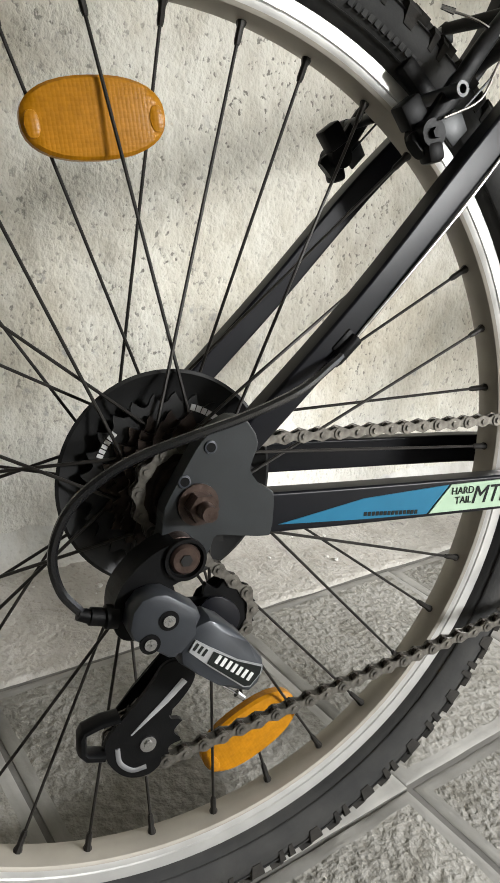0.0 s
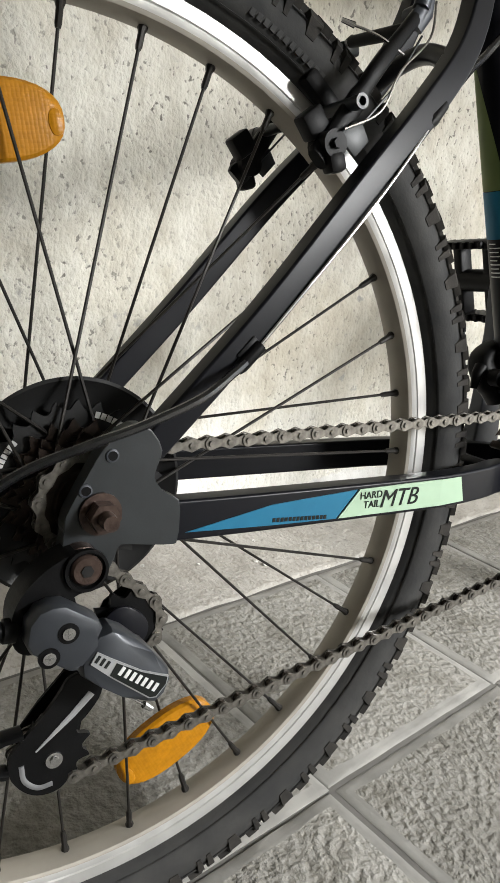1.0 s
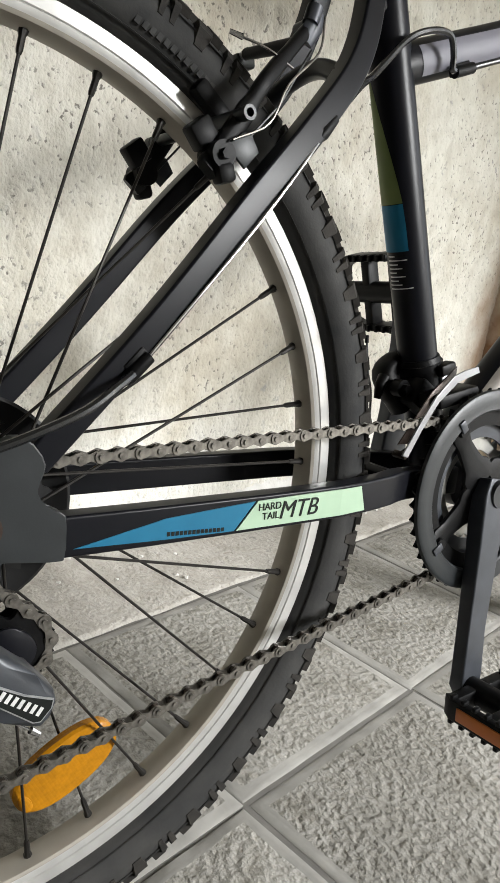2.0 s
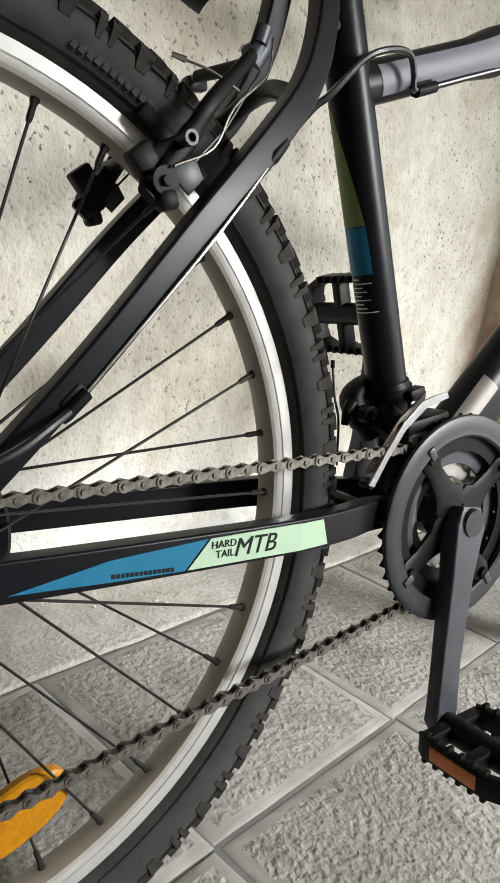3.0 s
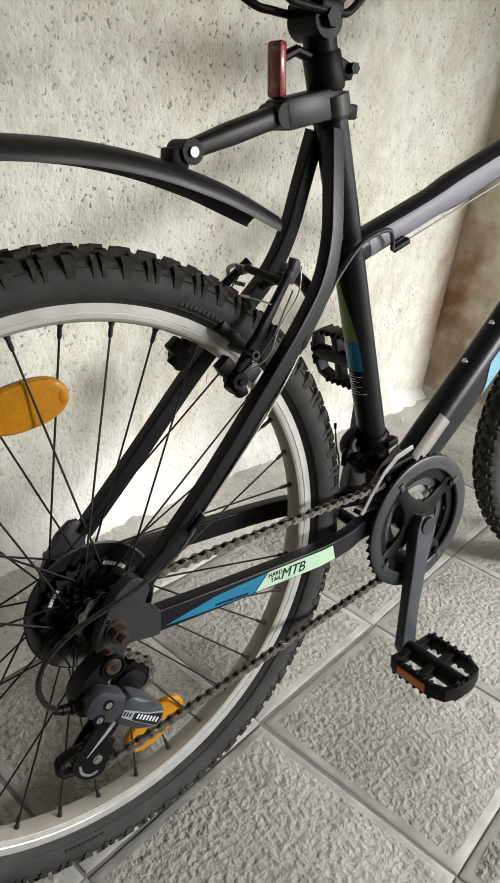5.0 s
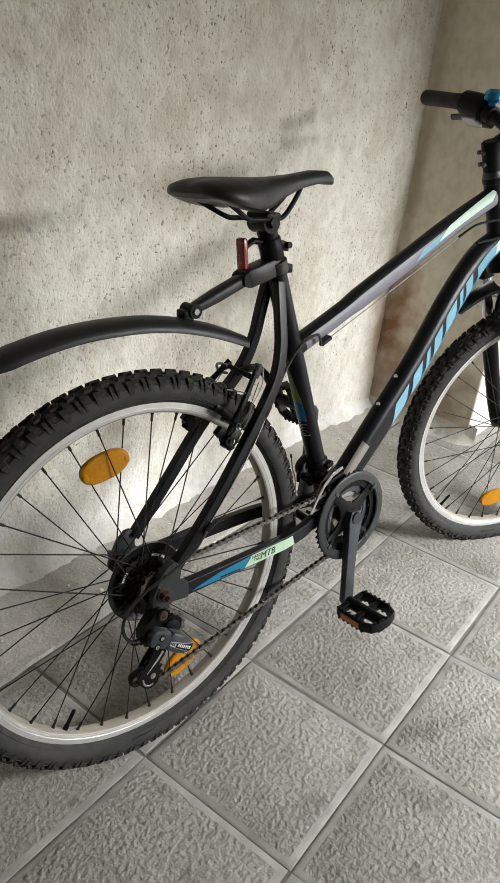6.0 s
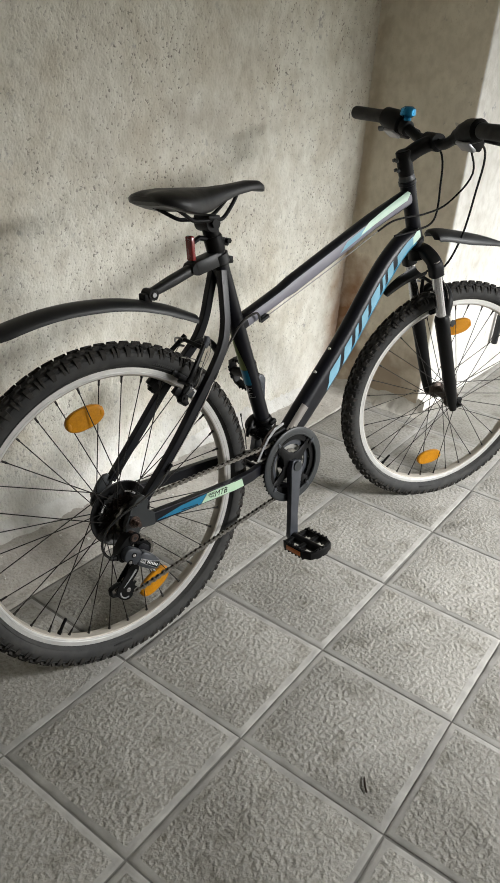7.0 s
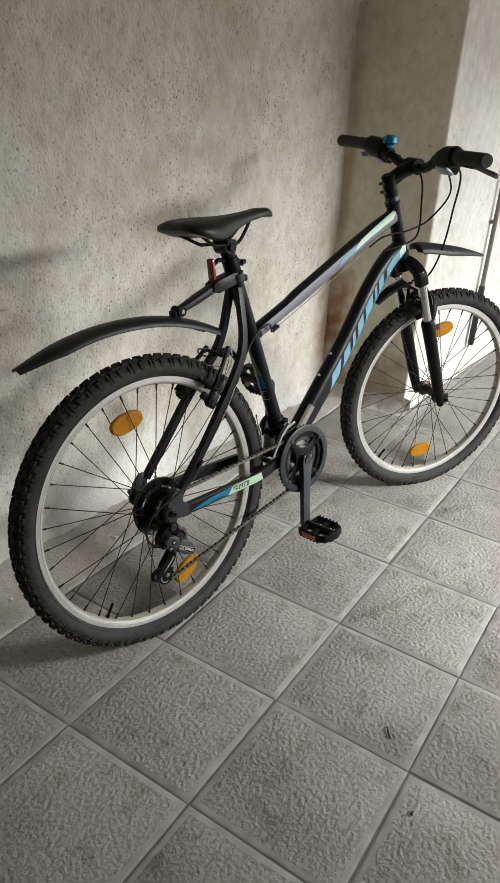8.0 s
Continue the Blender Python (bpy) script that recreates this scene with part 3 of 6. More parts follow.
def build_wheel(name, parent, m, first, rear):
    """A spoked wheel about its own axle: rim, tyre, tread, hub, 36 spokes, valve and two side reflectors."""
    rim = part(name, lathe(bmesh.new(), [(0.2690, 0.0), (0.2694, -0.006), (0.2712, -0.0105), (0.2735, -0.0118), (0.2775, -0.0125), (0.2782, -0.0119),
                                         (0.2790, -0.0128), (0.2868, -0.0135), (0.2872, -0.0115), (0.2872, 0.0115), (0.2868, 0.0135), (0.2790, 0.0128),
                                         (0.2782, 0.0119), (0.2775, 0.0125), (0.2735, 0.0118), (0.2712, 0.0105), (0.2694, 0.006)], 144),
               [M["rim"], M["rimin"]], parent, "silver alloy rim with a machined brake track")
    for p in rim.data.polygons:
        c = p.center
        if math.hypot(c.x, c.z) < 0.2728:
            p.material_index = 1
    rim.matrix_basis = m
    prof = []
    for k in range(25):
        a = radians(-152 + 304 * k / 24)
        prof.append((0.3062 + 0.0232 * math.cos(a), 0.0252 * math.sin(a)))
    prof = [(0.2860, -0.0112)] + prof + [(0.2860, 0.0112)]
    part("tyre", lathe(bmesh.new(), prof, 128), M["rubber"], rim, "black knobbly tyre with a dusty sidewall")
    # bead line and rows of knobs
    verts, faces = [], []

    def knob(ang, y, ln, wd, ht, skew=0.0, tilt=0.0):
        r0 = 0.3062 + 0.0232 * math.sqrt(max(0.0, 1 - (y / 0.0256) ** 2)) - 0.0022
        out = math.atan2(y / 0.0252, math.sqrt(max(0.0, 1 - (y / 0.0256) ** 2))) + tilt
        base = len(verts)
        for top in (0, 1):
            g = 0.82 if top else 1.0
            for sx, sy in ((-1, -1), (1, -1), (1, 1), (-1, 1)):
                tx, ty = sx * ln / 2 * g, sy * wd / 2 * g
                hh = (ht + 0.0022) * top
                rr = r0 + hh * math.cos(out) - ty * math.sin(out)
                yy = y + hh * math.sin(out) + ty * math.cos(out)
                aa = ang + (tx + skew * ty) / 0.32
                verts.append((rr * math.cos(aa), yy, rr * math.sin(aa)))
        for f in ((4, 5, 6, 7), (0, 1, 5, 4), (1, 2, 6, 5), (2, 3, 7, 6), (3, 0, 4, 7)):
            faces.append(tuple(base + q for q in f))

    def lug(ang, s, ln, ht):
        base = len(verts)
        # three rows down the shoulder: high at the crown, fading into the sidewall
        for th, up, g in ((40, 1.0, 1.0), (58, 0.95, 0.95), (84, 0.10, 0.62)):
            t = radians(th)
            for top in (0, 1):
                out = ht * up if top else -0.0016
                rr, yy = 0.3062 + (0.0232 + out) * math.cos(t), s * (0.0252 + out) * math.sin(t)
                for e in (-1, 1):
                    aa = ang + e * ln * g * (0.80 if top else 1.0) / 0.64
                    verts.append((rr * math.cos(aa), yy, rr * math.sin(aa)))
        for q in (0, 4):
            for f in ((2, 3, 7, 6), (0, 2, 6, 4), (3, 1, 5, 7)):
                faces.append(tuple(base + q + w for w in f))
        faces.append((base, base + 1, base + 3, base + 2))
        faces.append((base + 8, base + 10, base + 11, base + 9))

    steps = 78
    for k in range(steps):
        a = 2 * math.pi * k / steps
        h = math.pi / steps
        for s in (-1, 1):
            knob(a + (h if s > 0 else 0), s * 0.0065, 0.013, 0.0085, 0.0042, 0.5 * s)
            knob(a + (0 if s > 0 else h), s * 0.0150, 0.0115, 0.0075, 0.0042, -0.4 * s)
            # long lugs down the shoulder, every other one split in two
            b0 = a + (h * 0.6 if s > 0 else h * 1.6)
            if k % 2:
                lug(b0, s, 0.0140, 0.0044)
            else:
                lug(b0 - 0.0135, s, 0.0066, 0.0040)
                lug(b0 + 0.0135, s, 0.0066, 0.0040)
    me = bpy.data.meshes.new("tread")
    me.from_pydata(verts, [], faces)
    me.materials.append(M["tread"])
    tr = tagged(new("tread", me), "worn dusty rubber tread knobs", kind="stuff")
    tr.parent = rim
    # sidewall rings
    bm = bmesh.new()
    for s in (-1, 1):
        for r, y, w in ((0.2925, 0.0207, 0.0007), (0.3175, 0.0230, 0.0006)):
            lathe(bm, [(r - w, s * y), (r, s * (y + 0.0009)), (r + w, s * y), (r, s * (y - 0.001))], 96)
    part("sidewall_ring", bm, M["rubber"], rim)
    # raised marks on the sidewall, worn past reading
    bm = bmesh.new()
    for s in (-1, 1):
        for a0, n in ((-98, 9), (60, 12), (150, 9)):
            for i in range(n):
                a = radians(a0 + 1.0 * i)
                block(bm, (0.2985 * math.cos(a), s * 0.0236, 0.2985 * math.sin(a)), (0.0034, 0.0014, 0.0052), Matrix.Rotation(-(a - math.pi / 2), 4, "Y") @ Matrix.Rotation(radians(8), 4, "Y"))
    tagged(part("sidewall_print", bm, M["rubber"], rim, "", False), kind="stuff")
    # hub
    bm = bmesh.new()
    w = 0.034
    lathe(bm, [(0.004, -0.05), (0.011, -0.05), (0.011, -w - 0.003), (0.0245, -w - 0.002), (0.0245, -w + 0.002), (0.015, -w + 0.006), (0.0135, 0), (0.015, w - 0.006),
               (0.0245, w - 0.002), (0.0245, w + 0.002), (0.011, w + 0.003), (0.011, 0.05), (0.004, 0.05)], 28)
    lathe(bm, [(0.0, -0.078), (0.0048, -0.078), (0.0048, 0.078), (0.0, 0.078)], 14, closed=False)
    part("hub", bm, M["darksteel"], rim, "greasy dark steel hub")
    # spokes: crossed pairs on both flanges
    shared = {}
    for k in range(36):
        a = radians(first + 10 * k)
        s = -1 if k % 2 else 1
        lead = 1 if k % 4 in (0, 3) else -1
        key = (s, lead)
        if key not in shared:
            bm = bmesh.new()
            fa = lead * radians(57)
            p0 = Vector((0.0225 * math.cos(fa), s * (w + (0.0018 if lead > 0 else -0.0018)), 0.0225 * math.sin(fa)))
            p1 = Vector((0.2680, s * 0.0012, 0))
            tube(bm, [p0, p1], 0.00105, sides=8, ref=(0, 0, 1))
            d = (p1 - p0).normalized()
            tube(bm, [p1 - d * 0.013, p1 - d * 0.0105, p1 - d * 0.003, p1 - d * 0.0005, p1 + d * 0.002],
                 [0.0016, 0.0021, 0.0021, 0.0030, 0.0030], sides=8, ref=(0, 0, 1))
            shared[key] = part("spoke", bm, M["spoke"], rim)
            shared[key].matrix_basis = Matrix.Rotation(-a, 4, "Y")
        else:
            share("spoke", shared[key], rim, Matrix.Rotation(-a, 4, "Y"))
    # valve
    va = radians(first - 135)
    bm = bmesh.new()
    tube(bm, [(0.270, 0, 0), (0.262, 0, 0), (0.2615, 0, 0), (0.238, 0, 0), (0.235, 0, 0)], [0.0045, 0.0042, 0.0032, 0.0032, 0.0024], sides=10)
    part("valve", bm, M["black"], rim, "black valve stem with cap").matrix_basis = Matrix.Rotation(-va, 4, "Y")
    return rim


def side_reflector(parent, x, z, tilt, y=0.0015):
    """A faceted amber oval clipped between the spokes."""
    bm = bmesh.new()
    rows = [(0.0402, 0.0216, -0.003, 2.35), (0.0402, 0.0216, 0.003, 2.35), (0.038, 0.0198, 0.0050, 2.4), (0.033, 0.0155, 0.0056, 2.6)]
    rings = []
    for rx, rz, dy, pw in rows:
        rings.append([bm.verts.new((px, -dy, pz)) for px, pz in oval(0, 0, rx, rz, 0, 36, pw)])
    for a, b in zip(rings, rings[1:]):
        for k in range(36):
            bm.faces.new((a[k], a[(k + 1) % 36], b[(k + 1) % 36], b[k]))
    bm.faces.new(rings[0])
    bm.faces.new(rings[-1])
    for e in (-1, 1):
        plate(bm, [(px, pz) for px, pz in oval(e * 0.0345, -0.002, 0.0042, 0.0072, 0, 16, 2.4)], -0.0060, -0.0048, 0.0005)
    o = part("spoke_reflector", bm, M["amber"], parent, "amber plastic oval reflector clipped to the spokes")
    o.matrix_basis = pose(x, y, z, 0, -tilt, 0)
    return o


FIRST = 11.72
rear = build_wheel("rear_wheel", bike, Matrix(), FIRST, True)
side_reflector(rear, -0.0445, 0.2010, 11.0)
side_reflector(rear, 0.080, -0.202, 29.0)
front = build_wheel("front_wheel", bike, SWING @ Matrix.Translation((1.100, 0, -0.006)), 4.0, False)
side_reflector(front, -0.010, -0.207, 8)
side_reflector(front, 0.006, 0.205, 12)

# spoke guard and freewheel
bm = bmesh.new()
lathe(bm, [(0.020, -0.0155), (0.050, -0.0175), (0.058, -0.0195), (0.0655, -0.0235), (0.0675, -0.0225), (0.0665, -0.0205), (0.058, -0.0165), (0.020, -0.0135)], 72)
part("spoke_guard", bm, M["guard"], bike, "round black plastic spoke guard behind the sprockets")


def sprocket(name, parent, c, teeth, y, thick, mat, hole=0.6, label=""):
    """A toothed ring with a hole."""
    r = teeth * 0.0127 / (2 * math.pi)
    outer, inner = [], []
    n = teeth * 6
    for k in range(n):
        rr = r + (-0.0040, -0.0036, -0.0016, 0.0020, 0.0002, -0.0030)[k % 6]
        a = 2 * math.pi * k / n
        outer.append((rr * math.cos(a), rr * math.sin(a)))
        inner.append((r * hole * math.cos(a), r * hole * math.sin(a)))
    bm = bmesh.new()
    rows = [[bm.verts.new((x, yy, z)) for x, z in line] for line, yy in ((outer, y - thick / 2), (outer, y + thick / 2), (inner, y + thick / 2), (inner, y - thick / 2))]
    for a, b in zip(rows, rows[1:] + rows[:1]):
        for k in range(n):
            bm.faces.new((a[k], a[(k + 1) % n], b[(k + 1) % n], b[k]))
    o = part(name, bm, mat, parent, label)
    o.location = c
    return o


bm = bmesh.new()
lathe(bm, [(0.012, -0.0545), (0.019, -0.0545), (0.022, -0.050), (0.024, -0.016), (0.012, -0.016)], 36)
freewheel = part("freewheel", bm, M["darksteel"], bike, "oily rusty seven speed freewheel")
for teeth, y in ((26, -0.0262), (21, -0.0300), (19, -0.0340), (18, -0.0382), (17, -0.0424), (15, -0.0466), (14, -0.0512)):
    sprocket("sprocket", freewheel, (0, 0, 0), teeth, y, 0.0022, M["guard"] if teeth >= 24 else M["darksteel"], 0.55)
# plain print on the largest sprocket
bm = bmesh.new()
for i in range(7):
    a = radians(76 - 4.6 * i)
    block(bm, (0.0468 * math.cos(a), -0.0276, 0.0468 * math.sin(a)), (0.0030, 0.0004, 0.0038), Matrix.Rotation(-(a - math.pi / 2), 4, "Y"))
for i in range(6):
    a = radians(158 - 3.6 * i)
    block(bm, (0.0468 * math.cos(a), -0.0276, 0.0468 * math.sin(a)), (0.0022, 0.0004, 0.0036), Matrix.Rotation(-(a - math.pi / 2), 4, "Y"))
tagged(part("print", bm, M["white"], freewheel, "white printed marks", False), kind="stuff")

# frame: bottom bracket shell first, the tubes hang from it
bm = bmesh.new()
disc(bm, BB + Vector((0, -0.036, 0)), (0, 1, 0), 0.0205, 0.072, 32)
frame_ob = part("frame", bm, M["paint"], bike, "satin black alloy frame with blue and green decals")
part("seat_tube", tube(bmesh.new(), [(0.4225, 0, 0.002), (0.3485, 0, 0.235), (0.281, 0, 0.447)], 0.0172, sides=28), M["paint"], frame_ob)
part("top_tube", tube(bmesh.new(), curve([(0.325, 0, 0.318), (0.45, 0, 0.370), (0.60, 0, 0.436), (0.74, 0, 0.497), (0.885, 0, 0.552)], 5),
                      0.0165, [0.0165] * 6 + [0.020] * 15, sides=24, square=0.25), M["paint"], frame_ob)
part("down_tube", tube(bmesh.new(), curve([(0.44, 0, 0.005), (0.517, 0, 0.078), (0.6565, 0, 0.2185), (0.766, 0, 0.3485), (0.848, 0, 0.428), (0.912, 0, 0.460)], 5),
                       [0.022] * 26, [0.023, 0.024, 0.025, 0.026, 0.027, 0.028, 0.029, 0.030] + [0.0305] * 9 + [0.030, 0.029, 0.028, 0.027, 0.026, 0.025] + [0.024] * 3, sides=28, square=0.3), M["paint"], frame_ob)
h0, h1 = steer(0.437), steer(0.585)
bm = bmesh.new()
tube(bm, [h0, h0.lerp(h1, 0.06), h0.lerp(h1, 0.07), h0.lerp(h1, 0.5), h0.lerp(h1, 0.93), h0.lerp(h1, 0.94), h1], [0.0215, 0.0215, 0.0195, 0.0180, 0.0195, 0.0215, 0.0215], sides=28)
part("head_tube", bm, M["paint"], frame_ob)
for s in (-1, 1):
    pts = curve([(0.030, 0.061 * s, 0.033), (0.10, 0.062 * s, 0.112), (0.165, 0.059 * s, 0.192), (0.212, 0.052 * s, 0.246), (0.247, 0.043 * s, 0.291),
                 (0.264, 0.034 * s, 0.336), (0.270, 0.024 * s, 0.385), (0.275, 0.013 * s, 0.435)], 5)
    n = len(pts)
    part("seat_stay", tube(bmesh.new(), pts, 0.0078, [0.0084 + 0.0010 * math.sin(math.pi * min(1.0, 1.4 * i / n)) for i in range(n)], sides=36, square=1.15), M["paint"], frame_ob)
    pts = curve([(0.040, 0.062 * s, -0.0095), (0.12, 0.062 * s, -0.009), (0.25, 0.060 * s, -0.0075), (0.305, 0.054 * s, -0.006), (0.345, 0.042 * s, -0.006), (0.42, 0.030 * s, -0.010)], 5)
    part("chain_stay", tube(bmesh.new(), pts, 0.0075, 0.0122, sides=36, square=1.10), M["paint"], frame_ob)
bm = bmesh.new()
tube(bm, curve([(0.238, -0.042, 0.281), (0.243, -0.02, 0.292), (0.245, 0, 0.296), (0.243, 0.02, 0.292), (0.238, 0.042, 0.281)], 4), 0.007, sides=10, ref=(0, 0, 1))
part("stay_bridge", bm, M["paint"], frame_ob)
bm = bmesh.new()
tube(bm, [(0.345, -0.04, -0.006), (0.350, 0, -0.006), (0.345, 0.04, -0.006)], 0.008, 0.007, sides=10, ref=(0, 0, 1))
part("stay_bridge", bm, M["paint"], frame_ob)
# dropout plates
RIGHT_PLATE = [(-0.0180, -0.0120), (-0.0196, -0.0060), (-0.0177, 0.0010), (-0.0102, 0.0155), (-0.0039, 0.0275), (0.0012, 0.0365), (0.0150, 0.0480), (0.0250, 0.0480), (0.0350, 0.0350),
               (0.0332, 0.0262), (0.0296, 0.0220), (0.0296, 0.0160), (0.0370, 0.0075), (0.0440, 0.0060), (0.0470, 0.0035), (0.0470, -0.0215), (0.0440, -0.0225), (0.0190, -0.0195), (0.0100, -0.0175), (0.0090, -0.0300), (0.0000, -0.0385), (-0.0110, -0.0390), (-0.0230, -0.0270)]
bm = bmesh.new()
plate(bm, rounded(RIGHT_PLATE, 1), -0.0715, -0.0590, 0.0008)
drop = part("dropout_plate", bm, M["dropout"], frame_ob, "dark grey alloy dropout with hanger", False)
for x, z in ((0.0057, 0.0315), (-0.0083, 0.0130)):
    rim_ob = part("hole_rim", lathe(bmesh.new(), [(0.0024, -0.0718), (0.0027, -0.0726), (0.0036, -0.0724), (0.0038, -0.0712)], 20), M["crank"], drop, "paler rim of a threaded hole")
    rim_ob.location = (x, 0, z)
# flat black discs paint the shade inside the two holes
bm = bmesh.new()
for x, z in ((0.0057, 0.0315), (-0.0083, 0.0130)):
    disc(bm, (x, -0.0724, z), (0, 1, 0), 0.0028, 0.002, 16)
part("threaded_hole_dark", bm, M["black"], drop)
bm = bmesh.new()
plate(bm, [(-x * 0.0 + x, z) for x, z in RIGHT_PLATE[:18]] + [(-0.012, -0.020)], 0.0590, 0.0665, 0.0015)
part("dropout_plate", bm, M["dropout"], frame_ob)
# axle nuts
for s in (-1, 1):
    bm = bmesh.new()
    disc(bm, (0, s * 0.0710, 0), (0, s, 0), 0.0118, 0.0025, 24)
    disc(bm, (0, s * 0.0735, 0), (0, s, 0), 0.0086, 0.0090, 6)
    disc(bm, (0, s * 0.0820, 0), (0, s, 0), 0.0050, 0.0090, 14, 0.0044)
    part("axle_nut", bm, M["rust"], frame_ob, "rusty axle nut with washer")

# decals, hairline sheets just proud of the tubes
bm = bmesh.new()
Y1 = -0.0700
plate(bm, [(0.052, -0.0165), (0.110, -0.0045), (0.176, 0.0005), (0.160, -0.0180), (0.110, -0.0178)], Y1, Y1 + 0.0008)
part("blue_decal", bm, M["blue"], frame_ob, "blue wedge decal", False)
bm = bmesh.new()
plate(bm, [(0.178, 0.0005), (0.162, -0.0180), (0.225, -0.0170), (0.252, -0.0166), (0.252, 0.0028), (0.22, 0.002)], Y1, Y1 + 0.0008)
a = [bm.verts.new(p) for p in ((0.252, Y1, -0.0166), (0.279, -0.0672, -0.0158), (0.273, -0.0680, 0.0032), (0.252, Y1, 0.0028))]
bm.faces.new(a)
part("green_decal", bm, M["green"], frame_ob, "pale green decal", False)
text_part("lettering", "MTB", 0.0175, side_text(0.2125, Y1 - 0.0003, -0.0078, 1), M["ink"], frame_ob, shear=0.25)
text_part("lettering", "HARD", 0.0070, side_text(0.1880, Y1 - 0.0003, -0.0040, 1), M["ink"], frame_ob)
text_part("lettering", "TAIL", 0.0070, side_text(0.1890, Y1 - 0.0003, -0.0105, 1), M["ink"], frame_ob)
bm = bmesh.new()
for i in range(14):
    block(bm, (0.112 + 0.0030 * i, Y1 - 0.0002, -0.0145 - 0.0001 * i), (0.0021, 0.0003, 0.0026))
tagged(part("print", bm, M["ink"], frame_ob, "row of tiny dark print", False), kind="stuff")

# seat tube decals: shells wrapped round the tube
ST0, ST1 = Vector((0.4225, 0, 0.002)), Vector((0.281, 0, 0.447))


def wrap(bm, rows, r):
    """A strip wrapped on the seat tube: rows of height and the two angles (from -y towards -x) it covers."""
    d = (ST1 - ST0).normalized()
    back = Vector((-d.z, 0, d.x))
    prev = None
    for z, a0, a1 in rows:
        c = ST0 + d * ((z - ST0.z) / d.z)
        line = [bm.verts.new(c + (Vector((0, -1, 0)) * math.cos(radians(a)) + back * math.sin(radians(a))) * r) for a in np.linspace(a0, a1, 9)]
        if prev:
            for k in range(8):
                bm.faces.new((prev[k], prev[k + 1], line[k + 1], line[k]))
        prev = line
    return bm


part("green_decal", wrap(bmesh.new(), [(0.310, 112, 128), (0.285, 88, 128), (0.255, 66, 128), (0.235, 54, 128), (0.222, 48, 128)], 0.0176), M["olive"], frame_ob, "olive green wrap decal")
part("blue_decal", wrap(bmesh.new(), [(0.2215, 48, 128), (0.205, 45, 128), (0.186, 44, 128)], 0.0176), M["blue"], frame_ob, "dark blue wrap decal")
bm = bmesh.new()
for i in range(9):
    wrap(bm, [(0.183 - 0.0032 * i, 95 - (10, 45, 18, 30, 12, 38, 16, 26, 55)[i], 110), (0.1822 - 0.0032 * i, 95 - (10, 45, 18, 30, 12, 38, 16, 26, 55)[i], 110)], 0.0177)
tagged(part("print", bm, M["white"], frame_ob, "white saddle height scale", False), kind="stuff")

# down tube print: plain slanted shapes in place of a maker's name
DT = curve([(0.44, 0, 0.005), (0.517, 0, 0.078), (0.6565, 0, 0.2185), (0.766, 0, 0.3485), (0.848, 0, 0.428), (0.912, 0, 0.460)], 5)


def on_tube(pts, f):
    f = max(0.0, min(f, 0.9999)) * (len(pts) - 1)
    i = int(f)
    p = pts[i].lerp(pts[i + 1], f - i)
    d = (pts[i + 1] - pts[i]).normalized()
    return p, d, Vector((-d.z, 0, d.x))


TT = curve([(0.325, 0, 0.318), (0.45, 0, 0.370), (0.60, 0, 0.436), (0.74, 0, 0.497), (0.885, 0, 0.552)], 5)


def tube_patch(pts, ru, rv, square, f0, f1, low, high, lean=0.0, n=10, m=6):
    """A hairline decal on the near side of a tube: from f0 to f1 along it, between two angles at each end (low, high), its ends leaning."""
    bm = bmesh.new()
    ex = 1 - 0.6 * square
    prev = None
    for i in range(n + 1):
        line = []
        for j in range(m + 1):
            f = f0 + (f1 - f0) * i / n + lean * (j / m - 0.5)
            a = radians((low[0] + (low[1] - low[0]) * i / n) * (1 - j / m) + (high[0] + (high[1] - high[0]) * i / n) * j / m)
            p, d, up = on_tube(pts, f)
            k = max(0.0, min(f, 0.9999)) * (len(pts) - 1)
            r = rv[int(k)] + (rv[int(k) + 1] - rv[int(k)]) * (k - int(k))
            c, s = math.cos(a) ** ex, math.copysign(abs(math.sin(a)) ** ex, a)
            line.append(bm.verts.new(p + Vector((0, -(ru + 0.0005) * c, 0)) + up * (r + 0.0005) * s))
        if prev:
            for k in range(m):
                bm.faces.new((prev[k], prev[k + 1], line[k + 1], line[k]))
        prev = line
    return bm


DT_R, TT_R = [0.023, 0.024, 0.025, 0.026, 0.027, 0.028, 0.029, 0.030] + [0.0305] * 9 + [0.030, 0.029, 0.028, 0.027, 0.026, 0.025] + [0.024] * 3, [0.0165] * 6 + [0.020] * 15
part("blue_decal", tube_patch(DT, 0.022, DT_R, 0.3, 0.36, 0.93, (-36, -52), (-20, -18)), M["blue"], frame_ob, "deep blue band along the down tube")
part("blue_decal", tube_patch(DT, 0.0224, DT_R, 0.3, 0.72, 0.92, (-26, -24), (10, 18), 0.03), M["sky"], frame_ob, "pale blue decal on the down tube")
part("green_decal", tube_patch(DT, 0.0226, DT_R, 0.3, 0.885, 0.985, (-26, -8), (12, 44), 0.02), M["mint"], frame_ob, "pale mint decal on the down tube")
for i, wide in enumerate((0.050, 0.040, 0.018, 0.040, 0.058, 0.020, 0.046)):
    f = 0.300 + sum((0.050, 0.040, 0.018, 0.040, 0.058, 0.020, 0.046)[:i]) + 0.019 * i
    part("pale_mark", tube_patch(DT, 0.0224, DT_R, 0.3, f, f + wide, (-26, -26), (16, 16), 0.036, 4), M["sky"], frame_ob, "pale blue slanted mark")
# the black tube's grey reflection, painted on its near side as a band
part("painted_sheen", tube_patch(TT, 0.0165, TT_R, 0.25, 0.03, 0.97, (-40, -36), (34, 22), 0.0, 24), M["stripe"], frame_ob, "grey reflection painted as a band along the top tube")
